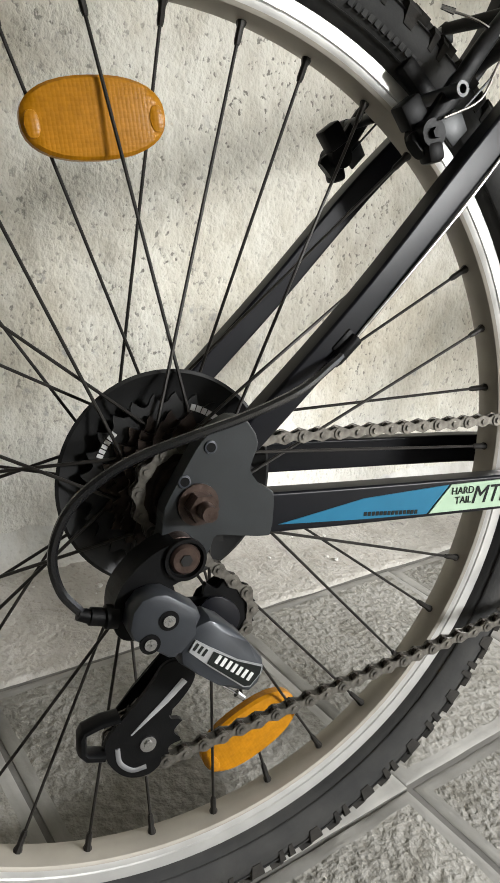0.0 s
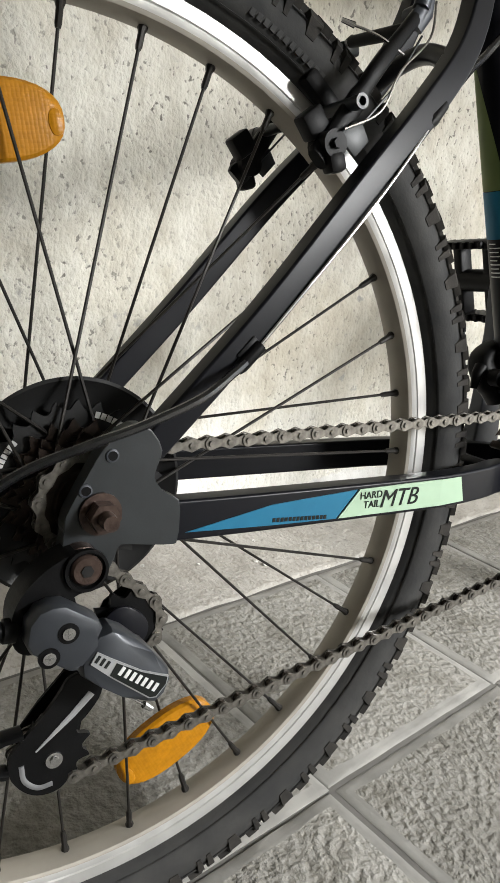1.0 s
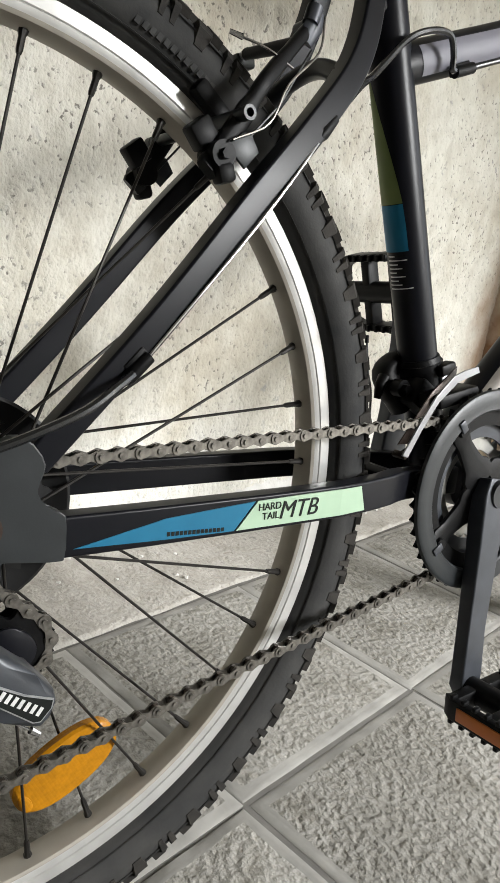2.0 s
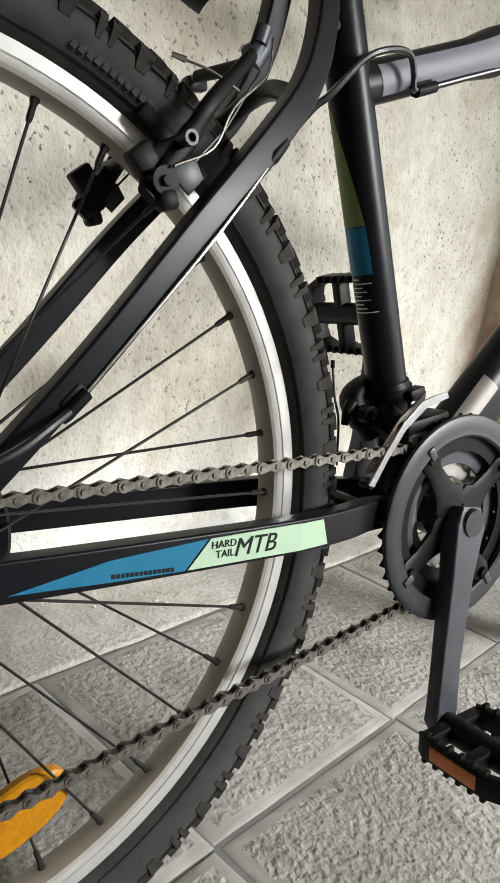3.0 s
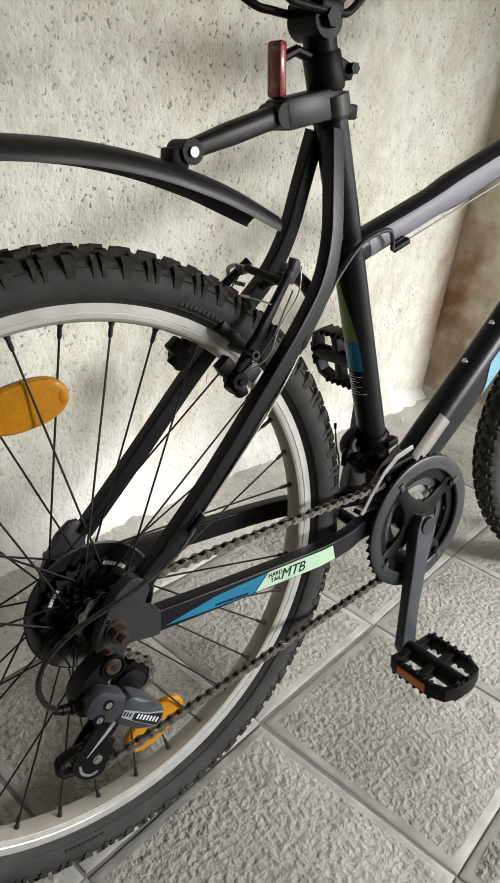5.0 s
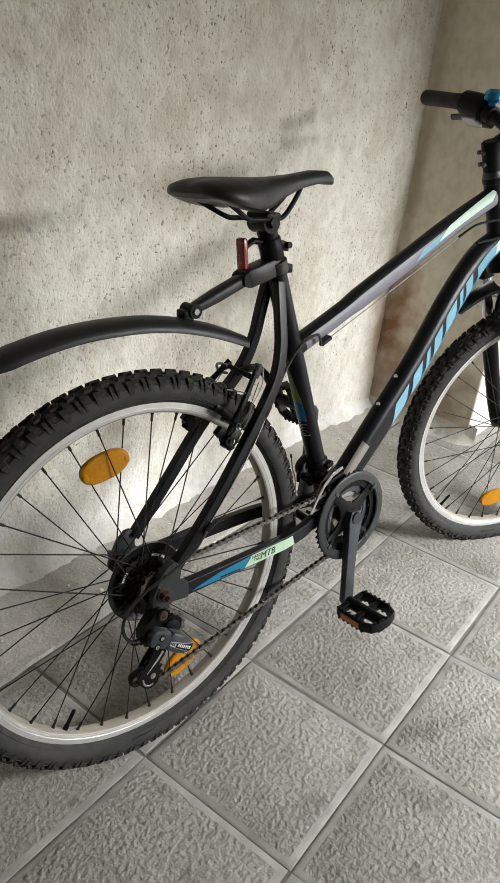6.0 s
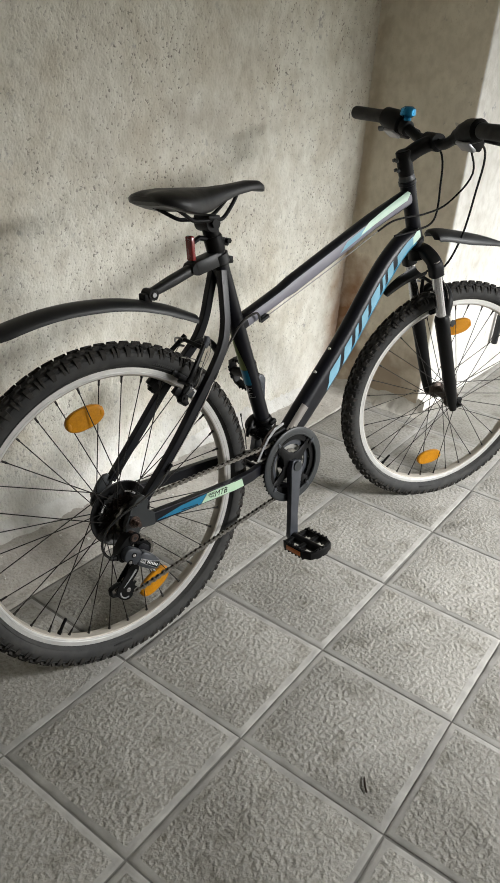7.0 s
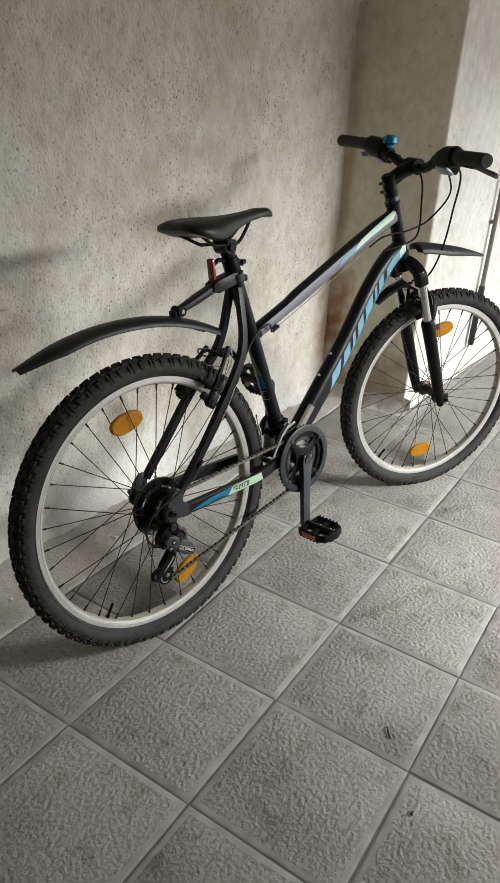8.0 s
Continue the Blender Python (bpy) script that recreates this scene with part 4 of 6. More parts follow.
part("blue_decal", tube_patch(TT, 0.0169, TT_R, 0.25, 0.55, 0.74, (-14, -6), (16, 22), 0.05), M["sky"], frame_ob, "pale blue decal on the top tube")
part("green_decal", tube_patch(TT, 0.0171, TT_R, 0.25, 0.68, 0.97, (-4, 2), (30, 62), 0.06), M["mint"], frame_ob, "pale mint decal on the top tube")
# silver sticker and bottle bolts
part("silver_sticker", tube_patch(DT, 0.022, DT_R, 0.3, 0.095, 0.215, (14, 14), (60, 60)), M["sticker"], frame_ob, "worn silver sticker")
for f in (0.300, 0.365):
    p, d, up = on_tube(DT, f)
    bm = bmesh.new()
    disc(bm, p + up * 0.0285, up, 0.0048, 0.0045, 14, 0.0038)
    part("bottle_bolt", bm, M["chrome"], frame_ob, "bright bottle cage bolt")
bm = bmesh.new()
disc(bm, (0.272, -0.0345, 0.337), (0, -1, 0), 0.0042, 0.004, 14)
part("stay_bolt", bm, M["black"], frame_ob)

# seat clamp, seatpost, saddle
axis = (ST1 - ST0).normalized()
bm = bmesh.new()
tube(bm, [ST1 - axis * 0.002, ST1 + axis * 0.016], 0.0195, sides=28)
block(bm, ST1 + axis * 0.007 + Vector((0.021, -0.002, 0)), (0.014, 0.020, 0.014), None, 0.002)
part("seat_clamp", bm, M["black"], bike, "black seat clamp collar")
bm = bmesh.new()
tube(bm, [ST1 - axis * 0.02, ST1 + axis * 0.060, ST1 + axis * 0.072, ST1 + axis * 0.090], [0.0158, 0.0158, 0.0165, 0.0145], sides=26)
seatpost = part("seatpost", bm, M["black"], bike, "black alloy seatpost")
top = ST1 + axis * 0.094
bm = bmesh.new()
disc(bm, top + Vector((0, -0.020, -0.010)), (0, 1, 0), 0.0165, 0.040, 24)
block(bm, top + Vector((0, 0, -0.001)), (0.028, 0.050, 0.011), None, 0.003)
disc(bm, top + Vector((0, -0.027, -0.010)), (0, 1, 0), 0.0085, 0.054, 6)
part("saddle_clamp", bm, M["black"], seatpost)
bm = bmesh.new()
block(bm, ST1 + axis * 0.046 + Vector((0.018, -0.004, 0)), (0.026, 0.016, 0.014), Matrix.Rotation(radians(18), 4, "Y"), 0.002)
tube(bm, [ST1 + axis * 0.024, ST1 + axis * 0.026, ST1 + axis * 0.056, ST1 + axis * 0.058], [0.0172, 0.0186, 0.0186, 0.0172], sides=24)
disc(bm, ST1 + axis * 0.046 + Vector((0.026, -0.012, 0)), (0, -1, 0), 0.0055, 0.006, 6)
tube(bm, [ST1 + axis * 0.048, Vector((0.232, 0, 0.500)), Vector((0.216, 0, 0.492))], 0.006, 0.005, sides=10)
holder = part("reflector_bracket", bm, M["black"], seatpost, "black reflector bracket with bolt")
bm = bmesh.new()
block(bm, (0, 0, 0), (0.010, 0.018, 0.047), None, 0.0035)
o = part("rear_reflector", bm, M["red"], bike, "dark red rear reflector")
o.matrix_basis = pose(0.211, 0, 0.482, 0, -4, 8)

SADDLE = [(0.111, 0.040, 0.580, 0.571), (0.117, 0.058, 0.586, 0.564), (0.133, 0.070, 0.590, 0.556), (0.156, 0.074, 0.592, 0.547), (0.180, 0.070, 0.592, 0.541),
          (0.207, 0.058, 0.592, 0.539), (0.235, 0.044, 0.592, 0.542), (0.270, 0.031, 0.593, 0.556), (0.310, 0.0235, 0.596, 0.569), (0.350, 0.0215, 0.600, 0.576),
          (0.378, 0.0190, 0.599, 0.578), (0.390, 0.013, 0.593, 0.577), (0.395, 0.006, 0.588, 0.580)]
bm = bmesh.new()
rings = []
for x, w, zt, zb in SADDLE:
    ring = []
    for k in range(28):
        a = 2 * math.pi * k / 28
        c, s = math.cos(a), math.sin(a)
        yy = w * math.copysign(abs(c) ** 0.75, c)
        if s >= 0:
            zz = zb + 0.35 * (zt - zb) + 0.65 * (zt - zb) * s ** 0.8
            zz -= 0.10 * (zt - zb) * math.exp(-(yy / 0.012) ** 2) * (1 if x < 0.33 else 0)
        else:
            zz = zb + 0.35 * (zt - zb) * (1 - (-s) ** 0.6)
            zz += 0.012 * (1 - abs(c)) * (1 if 0.12 < x < 0.36 else 0)
        ring.append(bm.verts.new((x, yy, zz)))
    rings.append(ring)
for a, b in zip(rings, rings[1:]):
    for k in range(28):
        bm.faces.new((a[k], a[(k + 1) % 28], b[(k + 1) % 28], b[k]))
bm.faces.new(rings[0])
bm.faces.new(rings[-1])
bmesh.ops.subdivide_edges(bm, edges=list(bm.edges), cuts=1, use_grid_fill=True, smooth=0.6)
saddle = part("saddle", bm, M["saddle"], bike, "black vinyl bicycle saddle with a long nose")
for s in (-1, 1):
    part("rail", tube(bmesh.new(), curve([(0.150, 0.036 * s, 0.562), (0.172, 0.032 * s, 0.550), (0.200, 0.024 * s, 0.535), (0.218, 0.021 * s, 0.5325),
                                          (0.262, 0.021 * s, 0.5320), (0.280, 0.019 * s, 0.5370), (0.306, 0.014 * s, 0.560), (0.322, 0.011 * s, 0.580)], 5), 0.0038, sides=10), M["black"], saddle)

# rear mudguard on its two-piece arm
def channel(bm, pts, half, drop, thick):
    """A mudguard: an arched strip along points, with half width and side drop at each."""
    n = len(pts)
    rows = []
    for i, p in enumerate(pts):
        d = (pts[min(i + 1, n - 1)] - pts[max(i - 1, 0)]).normalized()
        up = Vector((-d.z, 0, d.x))
        h, dr = half[i], drop[i]
        rows.append([bm.verts.new(p + Vector((0, h * math.sin(a), 0)) - up * dr * (1 - math.cos(a)) - up * t)
                     for t in (0, thick) for a in ([radians(-90 + 18 * j) for j in range(11)] if t == 0 else [radians(90 - 18 * j) for j in range(11)])])
    m = len(rows[0])
    for a, b in zip(rows, rows[1:]):
        for k in range(m):
            bm.faces.new((a[k], a[(k + 1) % m], b[(k + 1) % m], b[k]))
    bm.faces.new(rows[0])
    bm.faces.new(rows[-1])
    return bm


FP = curve([(-0.268, 0, 0.364), (-0.18, 0, 0.394), (-0.09, 0, 0.411), (0.0, 0, 0.413), (0.07, 0, 0.405), (0.13, 0, 0.390), (0.17, 0, 0.376), (0.211, 0, 0.358)], 5)
n = len(FP)
half = [0.030 * min(1.0, 0.45 + 4.0 * i / n) * (1 - 0.12 * max(0.0, (i / (n - 1) - 0.80) / 0.20) ** 2.0) for i in range(n)]
fender = part("rear_mudguard", channel(bmesh.new(), FP, half, [h * 0.55 for h in half], 0.0028), M["fender"], bike, "dark grey plastic clip-on rear mudguard")
bm = bmesh.new()
block(bm, (0.245, 0, 0.452), (0.066, 0.034, 0.028), Matrix.Rotation(radians(-14), 4, "Y"), 0.004)
tube(bm, [ST1 + axis * 0.002, ST1 + axis * 0.020], 0.0215, sides=22)
part("clamp_block", bm, M["fender"], fender, "dark clamp block round the seat tube")
bm = bmesh.new()
tube(bm, [(0.222, 0, 0.446), (0.205, 0, 0.441), (0.16, 0, 0.425), (0.118, 0, 0.410)], [0.010, 0.0125, 0.0125, 0.010], [0.008, 0.010, 0.010, 0.008], sides=16, square=0.6)
part("arm", bm, M["fender"], fender)
bm = bmesh.new()
disc(bm, (0.214, -0.016, 0.444), (0, 1, 0), 0.0115, 0.032, 20)
part("pivot", bm, M["black"], fender)
bm = bmesh.new()
disc(bm, (0.113, -0.014, 0.408), (0, 1, 0), 0.0105, 0.028, 20)
block(bm, (0.103, 0, 0.402), (0.018, 0.022, 0.018), None, 0.003)
part("pivot", bm, M["black"], fender)
bm = bmesh.new()
disc(bm, (0.113, -0.0165, 0.408), (0, 1, 0), 0.0045, 0.003, 12)
part("pivot_bolt", bm, M["silver"], fender)

# crankset
RING_Y = -0.0466
bm = bmesh.new()
lathe(bm, [(0.0715, -0.0565), (0.0718, -0.0598), (0.0735, -0.0612), (0.0790, -0.0606), (0.0872, -0.0612), (0.0896, -0.0600), (0.0902, -0.0570), (0.0860, -0.0560)], 96)
crank = part("chain_guard", bm, M["dropout"], bike, "dark grey plastic chain guard ring of the crankset")
crank.location = BB
for teeth, y, mat, hole in ((44, -0.0530, M["black"], 0.66), (32, RING_Y, M["crank"], 0.72), (24, -0.0405, M["brass"], 0.70)):
    sprocket("chainring", crank, (0, 0, 0), teeth, y, 0.0026, mat, hole)
for i in range(4):
    a = radians(38 + 90 * i)
    c, z = math.cos(a), math.sin(a)
    bm = bmesh.new()
    tube(bm, curve([(0.010 * c, -0.0560, 0.010 * z), (0.030 * c, -0.0545, 0.030 * z), (0.052 * c, -0.0530, 0.052 * z), (0.066 * c, -0.0545, 0.066 * z), (0.075 * c, -0.0565, 0.075 * z)], 3),
         0.0032, [0.019] * 3 + [0.013, 0.011, 0.010] + [0.009, 0.010, 0.011] + [0.012, 0.011, 0.009] + [0.007], sides=14, square=0.6)
    part("spider_arm", bm, M["black"], crank, "black alloy spider arm")
    bm = bmesh.new()
    disc(bm, (0.0690 * c, -0.0575, 0.0690 * z), (0, -1, 0), 0.0058, 0.0036, 16, 0.0050)
    part("ring_bolt", bm, M["black"], crank)
    bm = bmesh.new()
    block(bm, (0.0745 * c, -0.0610, 0.0745 * z), (0.011, 0.003, 0.007), Matrix.Rotation(-a, 4, "Y"), 0.001)
    part("guard_tab", bm, M["crank"], crank, "small grey fixing tab")
bm = bmesh.new()
lathe(bm, [(0.012, -0.0500), (0.012, -0.0575), (0.021, -0.0575), (0.024, -0.0555), (0.024, -0.0500)], 32)
part("spider_hub", bm, M["black"], crank)
CA = radians(-97.0)
for s, a in ((-1, CA), (1, CA + math.pi)):
    c, z = math.cos(a), math.sin(a)
    bm = bmesh.new()
    pts = [(-0.012 * c, s * 0.062, -0.012 * z), (0.004 * c, s * 0.064, 0.004 * z), (0.05 * c, s * 0.067, 0.05 * z), (0.12 * c, s * 0.073, 0.12 * z), (0.160 * c, s * 0.078, 0.160 * z), (0.172 * c, s * 0.0785, 0.172 * z), (0.182 * c, s * 0.0785, 0.182 * z)]
    tube(bm, pts, [0.008, 0.009, 0.0080, 0.0070, 0.0070, 0.0070, 0.005], [0.012, 0.0185, 0.0140, 0.0120, 0.0130, 0.0130, 0.006], sides=24, square=1.0)
    part("crank_arm", bm, M["crank"], crank, "grey alloy crank arm")
    bm = bmesh.new()
    disc(bm, (0, s * 0.070, 0), (0, s, 0), 0.0125, 0.005, 24, 0.0115)
    part("crank_cap", bm, M["dropout"], crank)


def pedal(cx, cz, s, tilt):
    """A black platform pedal: two toothed side rails, end plates, a barrel and amber-orange reflectors."""
    base = part("pedal", disc(bmesh.new(), (0, 0, 0), (0, s, 0), 0.0115, 0.086, 18), M["black"], bike, "black plastic platform pedal")
    base.matrix_basis = Matrix.Translation((cx, s * 0.084, cz)) @ Matrix.Rotation(radians(tilt), 4, "Y")
    for sx in (-1, 1):
        # half of the cage: a side rail that bends in round the outer end
        way = [Vector(p) for p in ((sx * 0.033, s * 0.006, 0), (sx * 0.037, s * 0.012, 0), (sx * 0.037, s * 0.070, 0), (sx * 0.030, s * 0.086, 0), (sx * 0.012, s * 0.092, 0), (0, s * 0.092, 0))]
        bm = bmesh.new()
        tube(bm, way, 0.0092, 0.0038, sides=16, ref=(0, 0, 1), square=1.0)
        for j in range(8):
            f = 0.3 + 4.2 * j / 7
            q = way[int(f)].lerp(way[int(f) + 1], f - int(f))
            if j < 6:
                q = Vector((sx * 0.037, s * (0.013 + 0.0112 * j), 0))
            for sz in (-1, 1):
                block(bm, q + Vector((0, 0, sz * 0.0108)), (0.0072, 0.0042, 0.0042), None, 0.0010)
        part("side_rail", bm, M["black"], base, "toothed cage rail")
        if s > 0:
            continue
        bm = bmesh.new()
        block(bm, (sx * 0.0415, s * 0.042, 0), (0.002, 0.044, 0.0115), None, 0.0008)
        part("pedal_reflector", bm, M["orange"], base, "orange strip reflector")
    for j in (0.009, 0.048):
        bm = bmesh.new()
        block(bm, (0, s * j, 0), (0.070, 0.0110, 0.016), None, 0.002)
        part("cross_bar", bm, M["black"], base)
    return base


pedal(BB.x + 0.172 * math.cos(CA), BB.z + 0.172 * math.sin(CA), -1, -4)
pedal(BB.x - 0.172 * math.cos(CA), BB.z - 0.172 * math.sin(CA), 1, 74)

# chain: one loop over ring, sprocket and the two pulleys
GUIDE, TENSION, RP = Vector((0.026, 0, -0.078)), Vector((-0.018, 0, -0.151)), 0.0212


def chain_y(x):
    """The chain runs a little aslant, from the middle ring to the smallest sprocket."""
    return -0.0512 + 0.0046 * min(1.0, max(0.0, x / 0.40))


def arc(c, r, a0, a1, n=24):
    return [Vector((c.x + r * math.cos(radians(a0 + (a1 - a0) * k / n)), 0, c.z + r * math.sin(radians(a0 + (a1 - a0) * k / n)))) for k in range(n + 1)]


loop = arc(BB, 0.0647, -78, 94.5) + arc(Vector((0, 0, 0)), 0.0283, 94.5, 270) + arc(GUIDE, RP, 60, -35) + arc(TENSION, RP, 150, 283)
loop.append(loop[0])
lens_ = [0.0]
for a, b in zip(loop, loop[1:]):
    lens_.append(lens_[-1] + (b - a).length)
count = int(lens_[-1] / 0.0127)
count -= count % 2
pins = []
for k in range(count):
    d = lens_[-1] * k / count
    i = max(j for j in range(len(lens_)) if lens_[j] <= d + 1e-9)
    i = min(i, len(loop) - 2)
    seg = max(lens_[i + 1] - lens_[i], 1e-9)
    pins.append(loop[i].lerp(loop[i + 1], (d - lens_[i]) / seg))
bm = bmesh.new()
for p in pins:
    disc(bm, p + Vector((0, chain_y(p.x) - 0.0033, 0)), (0, 1, 0), 0.0038, 0.0066, 8)
chain = part("chain", bm, M["darksteel"], bike, "worn steel bicycle chain")


def link_mesh(inner):
    bm = bmesh.new()
    L, R = 0.0127, 0.0044 if inner else 0.0041
    left = [(-L / 2 - R * math.cos(radians(a)), R * math.sin(radians(a))) for a in (-128, -90, -50, -16, 16, 50, 90, 128)]
    right = [(-x, -z) for x, z in left]
    waist = 0.0021
    outline = left + [(0, waist)] + right + [(0, -waist)]
    for s in (-1, 1):
        y = s * (0.0024 if inner else 0.0034)
        plate(bm, outline, y - 0.0005, y + 0.0005)
        if not inner:
            for e in (-1, 1):
                disc(bm, (e * L / 2, y + s * 0.0003, 0), (0, s, 0), 0.0019, 0.0012, 8)
    return bm


links = {}
for k in range(count):
    a, b = pins[k], pins[(k + 1) % count]
    d = b - a
    m = Matrix.Translation((a + b) / 2 + Vector((0, chain_y((a.x + b.x) / 2), 0))) @ Matrix.Rotation(-math.atan2(d.z, d.x), 4, "Y")
    if k % 2 not in links:
        links[k % 2] = part("link", link_mesh(k % 2), M["steel"], chain, "", False)
        links[k % 2].matrix_basis = m
    else:
        share("link", links[k % 2], chain, m)

# rear derailleur
bm = bmesh.new()
plate(bm, rounded([(-0.038, -0.0281), (-0.0282, -0.0202), (-0.0178, -0.0155), (-0.0052, -0.0150), (0.0005, -0.023), (-0.0015, -0.0338), (-0.0097, -0.0375), (-0.020, -0.0380), (-0.013, -0.0455), (-0.014, -0.062),
           (-0.036, -0.0695), (-0.0466, -0.0655), (-0.0490, -0.0526), (-0.0470, -0.0400)]), -0.0860, -0.0660, 0.001)
rd = part("rear_derailleur", bm, M["black"], bike, "grey and black rear derailleur with a long cage", False)
bm = bmesh.new()
lathe(bm, [(0.0, -0.0900), (0.0030, -0.0900), (0.0035, -0.0915), (0.0085, -0.0915), (0.0100, -0.0900), (0.0105, -0.0840), (0.0125, -0.0835), (0.0125, -0.066), (0.0, -0.066)], 28, closed=False)
bolt = part("hanger_bolt", bm, M["rust"], rd, "brownish hanger bolt with hex socket")
bolt.location, bolt.scale = (-0.0112, 0.003, -0.0250), (0.84, 1, 0.84)
# a flat dark hexagon paints the shade inside the socket
bm = bmesh.new()
disc(bm, (-0.0112, -0.0884, -0.0250), (0, -1, 0), 0.0034, 0.0008, 6)
part("hex_socket_dark", bm, M["guard"], rd)
bm = bmesh.new()
lathe(bm, [(0.0112, -0.0862), (0.0118, -0.0882), (0.0138, -0.0882), (0.0142, -0.0862)], 36)
collar = part("bolt_collar", bm, M["black"], rd)
collar.location, collar.scale = (-0.0112, 0, -0.0250), (0.84, 1, 0.84)
bm = bmesh.new()
plate(bm, [(-0.0317, -0.0364), (-0.0249, -0.0366), (-0.0078, -0.0472), (-0.0053, -0.0529), (-0.0087, -0.0561), (-0.0116, -0.0593), (-0.0163, -0.0704), (-0.0179, -0.0738), (-0.0223, -0.0735),
           (-0.0416, -0.0605), (-0.0442, -0.0551), (-0.0429, -0.0449), (-0.0382, -0.0386)], -0.1010, -0.0840, 0.0035)
part("knuckle_cover", bm, M["grey"], rd, "grey metallic plastic knuckle cover")
for x, z in ((-0.0238, -0.0512), (-0.0332, -0.0628)):
    # raised black disc in place of the shade round a sunk screw
    bm = bmesh.new()
    disc(bm, (x, -0.1000, z), (0, -1, 0), 0.0055, 0.0014, 20)
    part("screw_recess_dark", bm, M["black"], rd)
    bm = bmesh.new()
    disc(bm, (x, -0.1013, z), (0, -1, 0), 0.0033, 0.0010, 14)
    block(bm, (x, -0.1024, z), (0.0042, 0.0006, 0.0009), None)
    block(bm, (x, -0.1024, z), (0.0009, 0.0006, 0.0042), None)
    part("screw", bm, M["chrome"], rd)
bm = bmesh.new()
plate(bm, [(-0.0072, -0.0560), (-0.0001, -0.0540), (0.0085, -0.0585), (0.0222, -0.0705), (0.0330, -0.0825), (0.0345, -0.0890), (0.0312, -0.0975), (0.0258, -0.1020), (0.0199, -0.1005),
           (0.006, -0.0930), (-0.0056, -0.0850), (-0.0155, -0.0785), (-0.0165, -0.0713), (-0.0116, -0.0593)], -0.1010, -0.0800, 0.0045)
part("link_cover", bm, M["grey"], rd, "grey metallic parallelogram cover with a printed badge")
bm = bmesh.new()
plate(bm, [(-0.0088, -0.0640), (-0.0011, -0.0690), (0.0164, -0.0795), (0.0318, -0.0855), (0.0310, -0.0904), (0.0250, -0.0972), (0.0207, -0.0968), (-0.0004, -0.0806), (-0.0122, -0.0703)], -0.1017, -0.1008)
part("badge_rim", bm, M["label"], rd, "grey badge outline", False)
bm = bmesh.new()
plate(bm, [(0.0018, -0.0722), (0.0162, -0.0804), (0.0309, -0.0862), (0.0301, -0.0902), (0.0246, -0.0963), (0.0211, -0.0960), (0.0002, -0.0800), (-0.0016, -0.0785)], -0.1022, -0.1012)
part("badge_field", bm, M["ink"], rd, "black badge field", False)
bm = bmesh.new()
for i in range(7):
    u = i / 6
    block(bm, (0.0045 + 0.0195 * u, -0.1023, -0.0770 - 0.0135 * u), (0.0021, 0.0004, 0.0050), Matrix.Rotation(radians(36), 4, "Y"))
tagged(part("badge_print", bm, M["white"], rd, "row of white marks", False), kind="stuff")
bm = bmesh.new()
for i in range(3):
    block(bm, (-0.0085 + 0.0026 * i, -0.1019, -0.0680 - 0.0020 * i), (0.0015, 0.0004, 0.0042), Matrix.Rotation(radians(36), 4, "Y"))
tagged(part("badge_print", bm, M["ink"], rd, "small dark marks", False), kind="stuff")


def cage_outline():
    out = [(0.040, -0.066), (0.043, -0.080), (0.036, -0.096), (0.012, -0.108), (0.004, -0.128), (0.001, -0.150), (-0.002, -0.166), (-0.012, -0.174), (-0.026, -0.172),
           (-0.037, -0.160), (-0.040, -0.143), (-0.024, -0.122), (-0.002, -0.098), (0.008, -0.078), (0.014, -0.064), (0.026, -0.056)]
    return out


bm = bmesh.new()
plate(bm, rounded([(-0.0106, -0.1000), (0.0013, -0.0990), (0.012, -0.110), (0.0044, -0.1234), (-0.0062, -0.134), (-0.0120, -0.1412), (-0.0095, -0.1520), (-0.0090, -0.1640), (-0.0100, -0.1690), (-0.0196, -0.1733),
           (-0.0315, -0.1708), (-0.0415, -0.1601), (-0.0446, -0.1487), (-0.0411, -0.1391), (-0.0273, -0.1254), (-0.0162, -0.1109)]), -0.0590, -0.0560, 0.0006)
cage = part("cage_plate", bm, M["black"], rd, "black outer cage plate", False)
bm = bmesh.new()
plate(bm, cage_outline(), -0.0435, -0.0415, 0.0006)
part("cage_plate", bm, M["black"], rd, "black inner cage plate")
bm = bmesh.new()
tube(bm, [(-0.036, -0.057, -0.1300), (-0.046, -0.057, -0.1310), (-0.0560, -0.057, -0.1345), (-0.0572, -0.057, -0.1375), (-0.0568, -0.057, -0.1480), (-0.0540, -0.057, -0.1510), (-0.044, -0.057, -0.1530)], 0.0060, 0.0026, sides=12, square=0.6)
part("cage_guard", bm, M["black"], rd)
bm = bmesh.new()
tube(bm, [(0.003, -0.0594, -0.1130), (-0.008, -0.0594, -0.1245), (-0.0285, -0.0594, -0.1430)], 0.0004, [0.0024, 0.0020, 0.0006], sides=6)
part("cage_stripe", bm, M["label"], rd, "silver stripe along the cage", False)
# thin bright crescent in place of the glossy cage's silver reflection
bm = bmesh.new()
tube(bm, curve([(-0.0365, -0.0592, -0.1500), (-0.0345, -0.0592, -0.1600), (-0.0270, -0.0592, -0.1665), (-0.0185, -0.0592, -0.1660)], 5), 0.0006, 0.0016, sides=8)
part("cage_glint", bm, M["silver"], rd, "bright crescent that imitates a reflection on the cage")
bm = bmesh.new()
plate(bm, oval(GUIDE.x - 0.004, GUIDE.z + 0.002, 0.0150, 0.0125, -40, 28, 2.2), -0.0600, -0.0575, 0.0008)
part("cage_plate", bm, M["paint"], rd, "glossy black round cage plate")
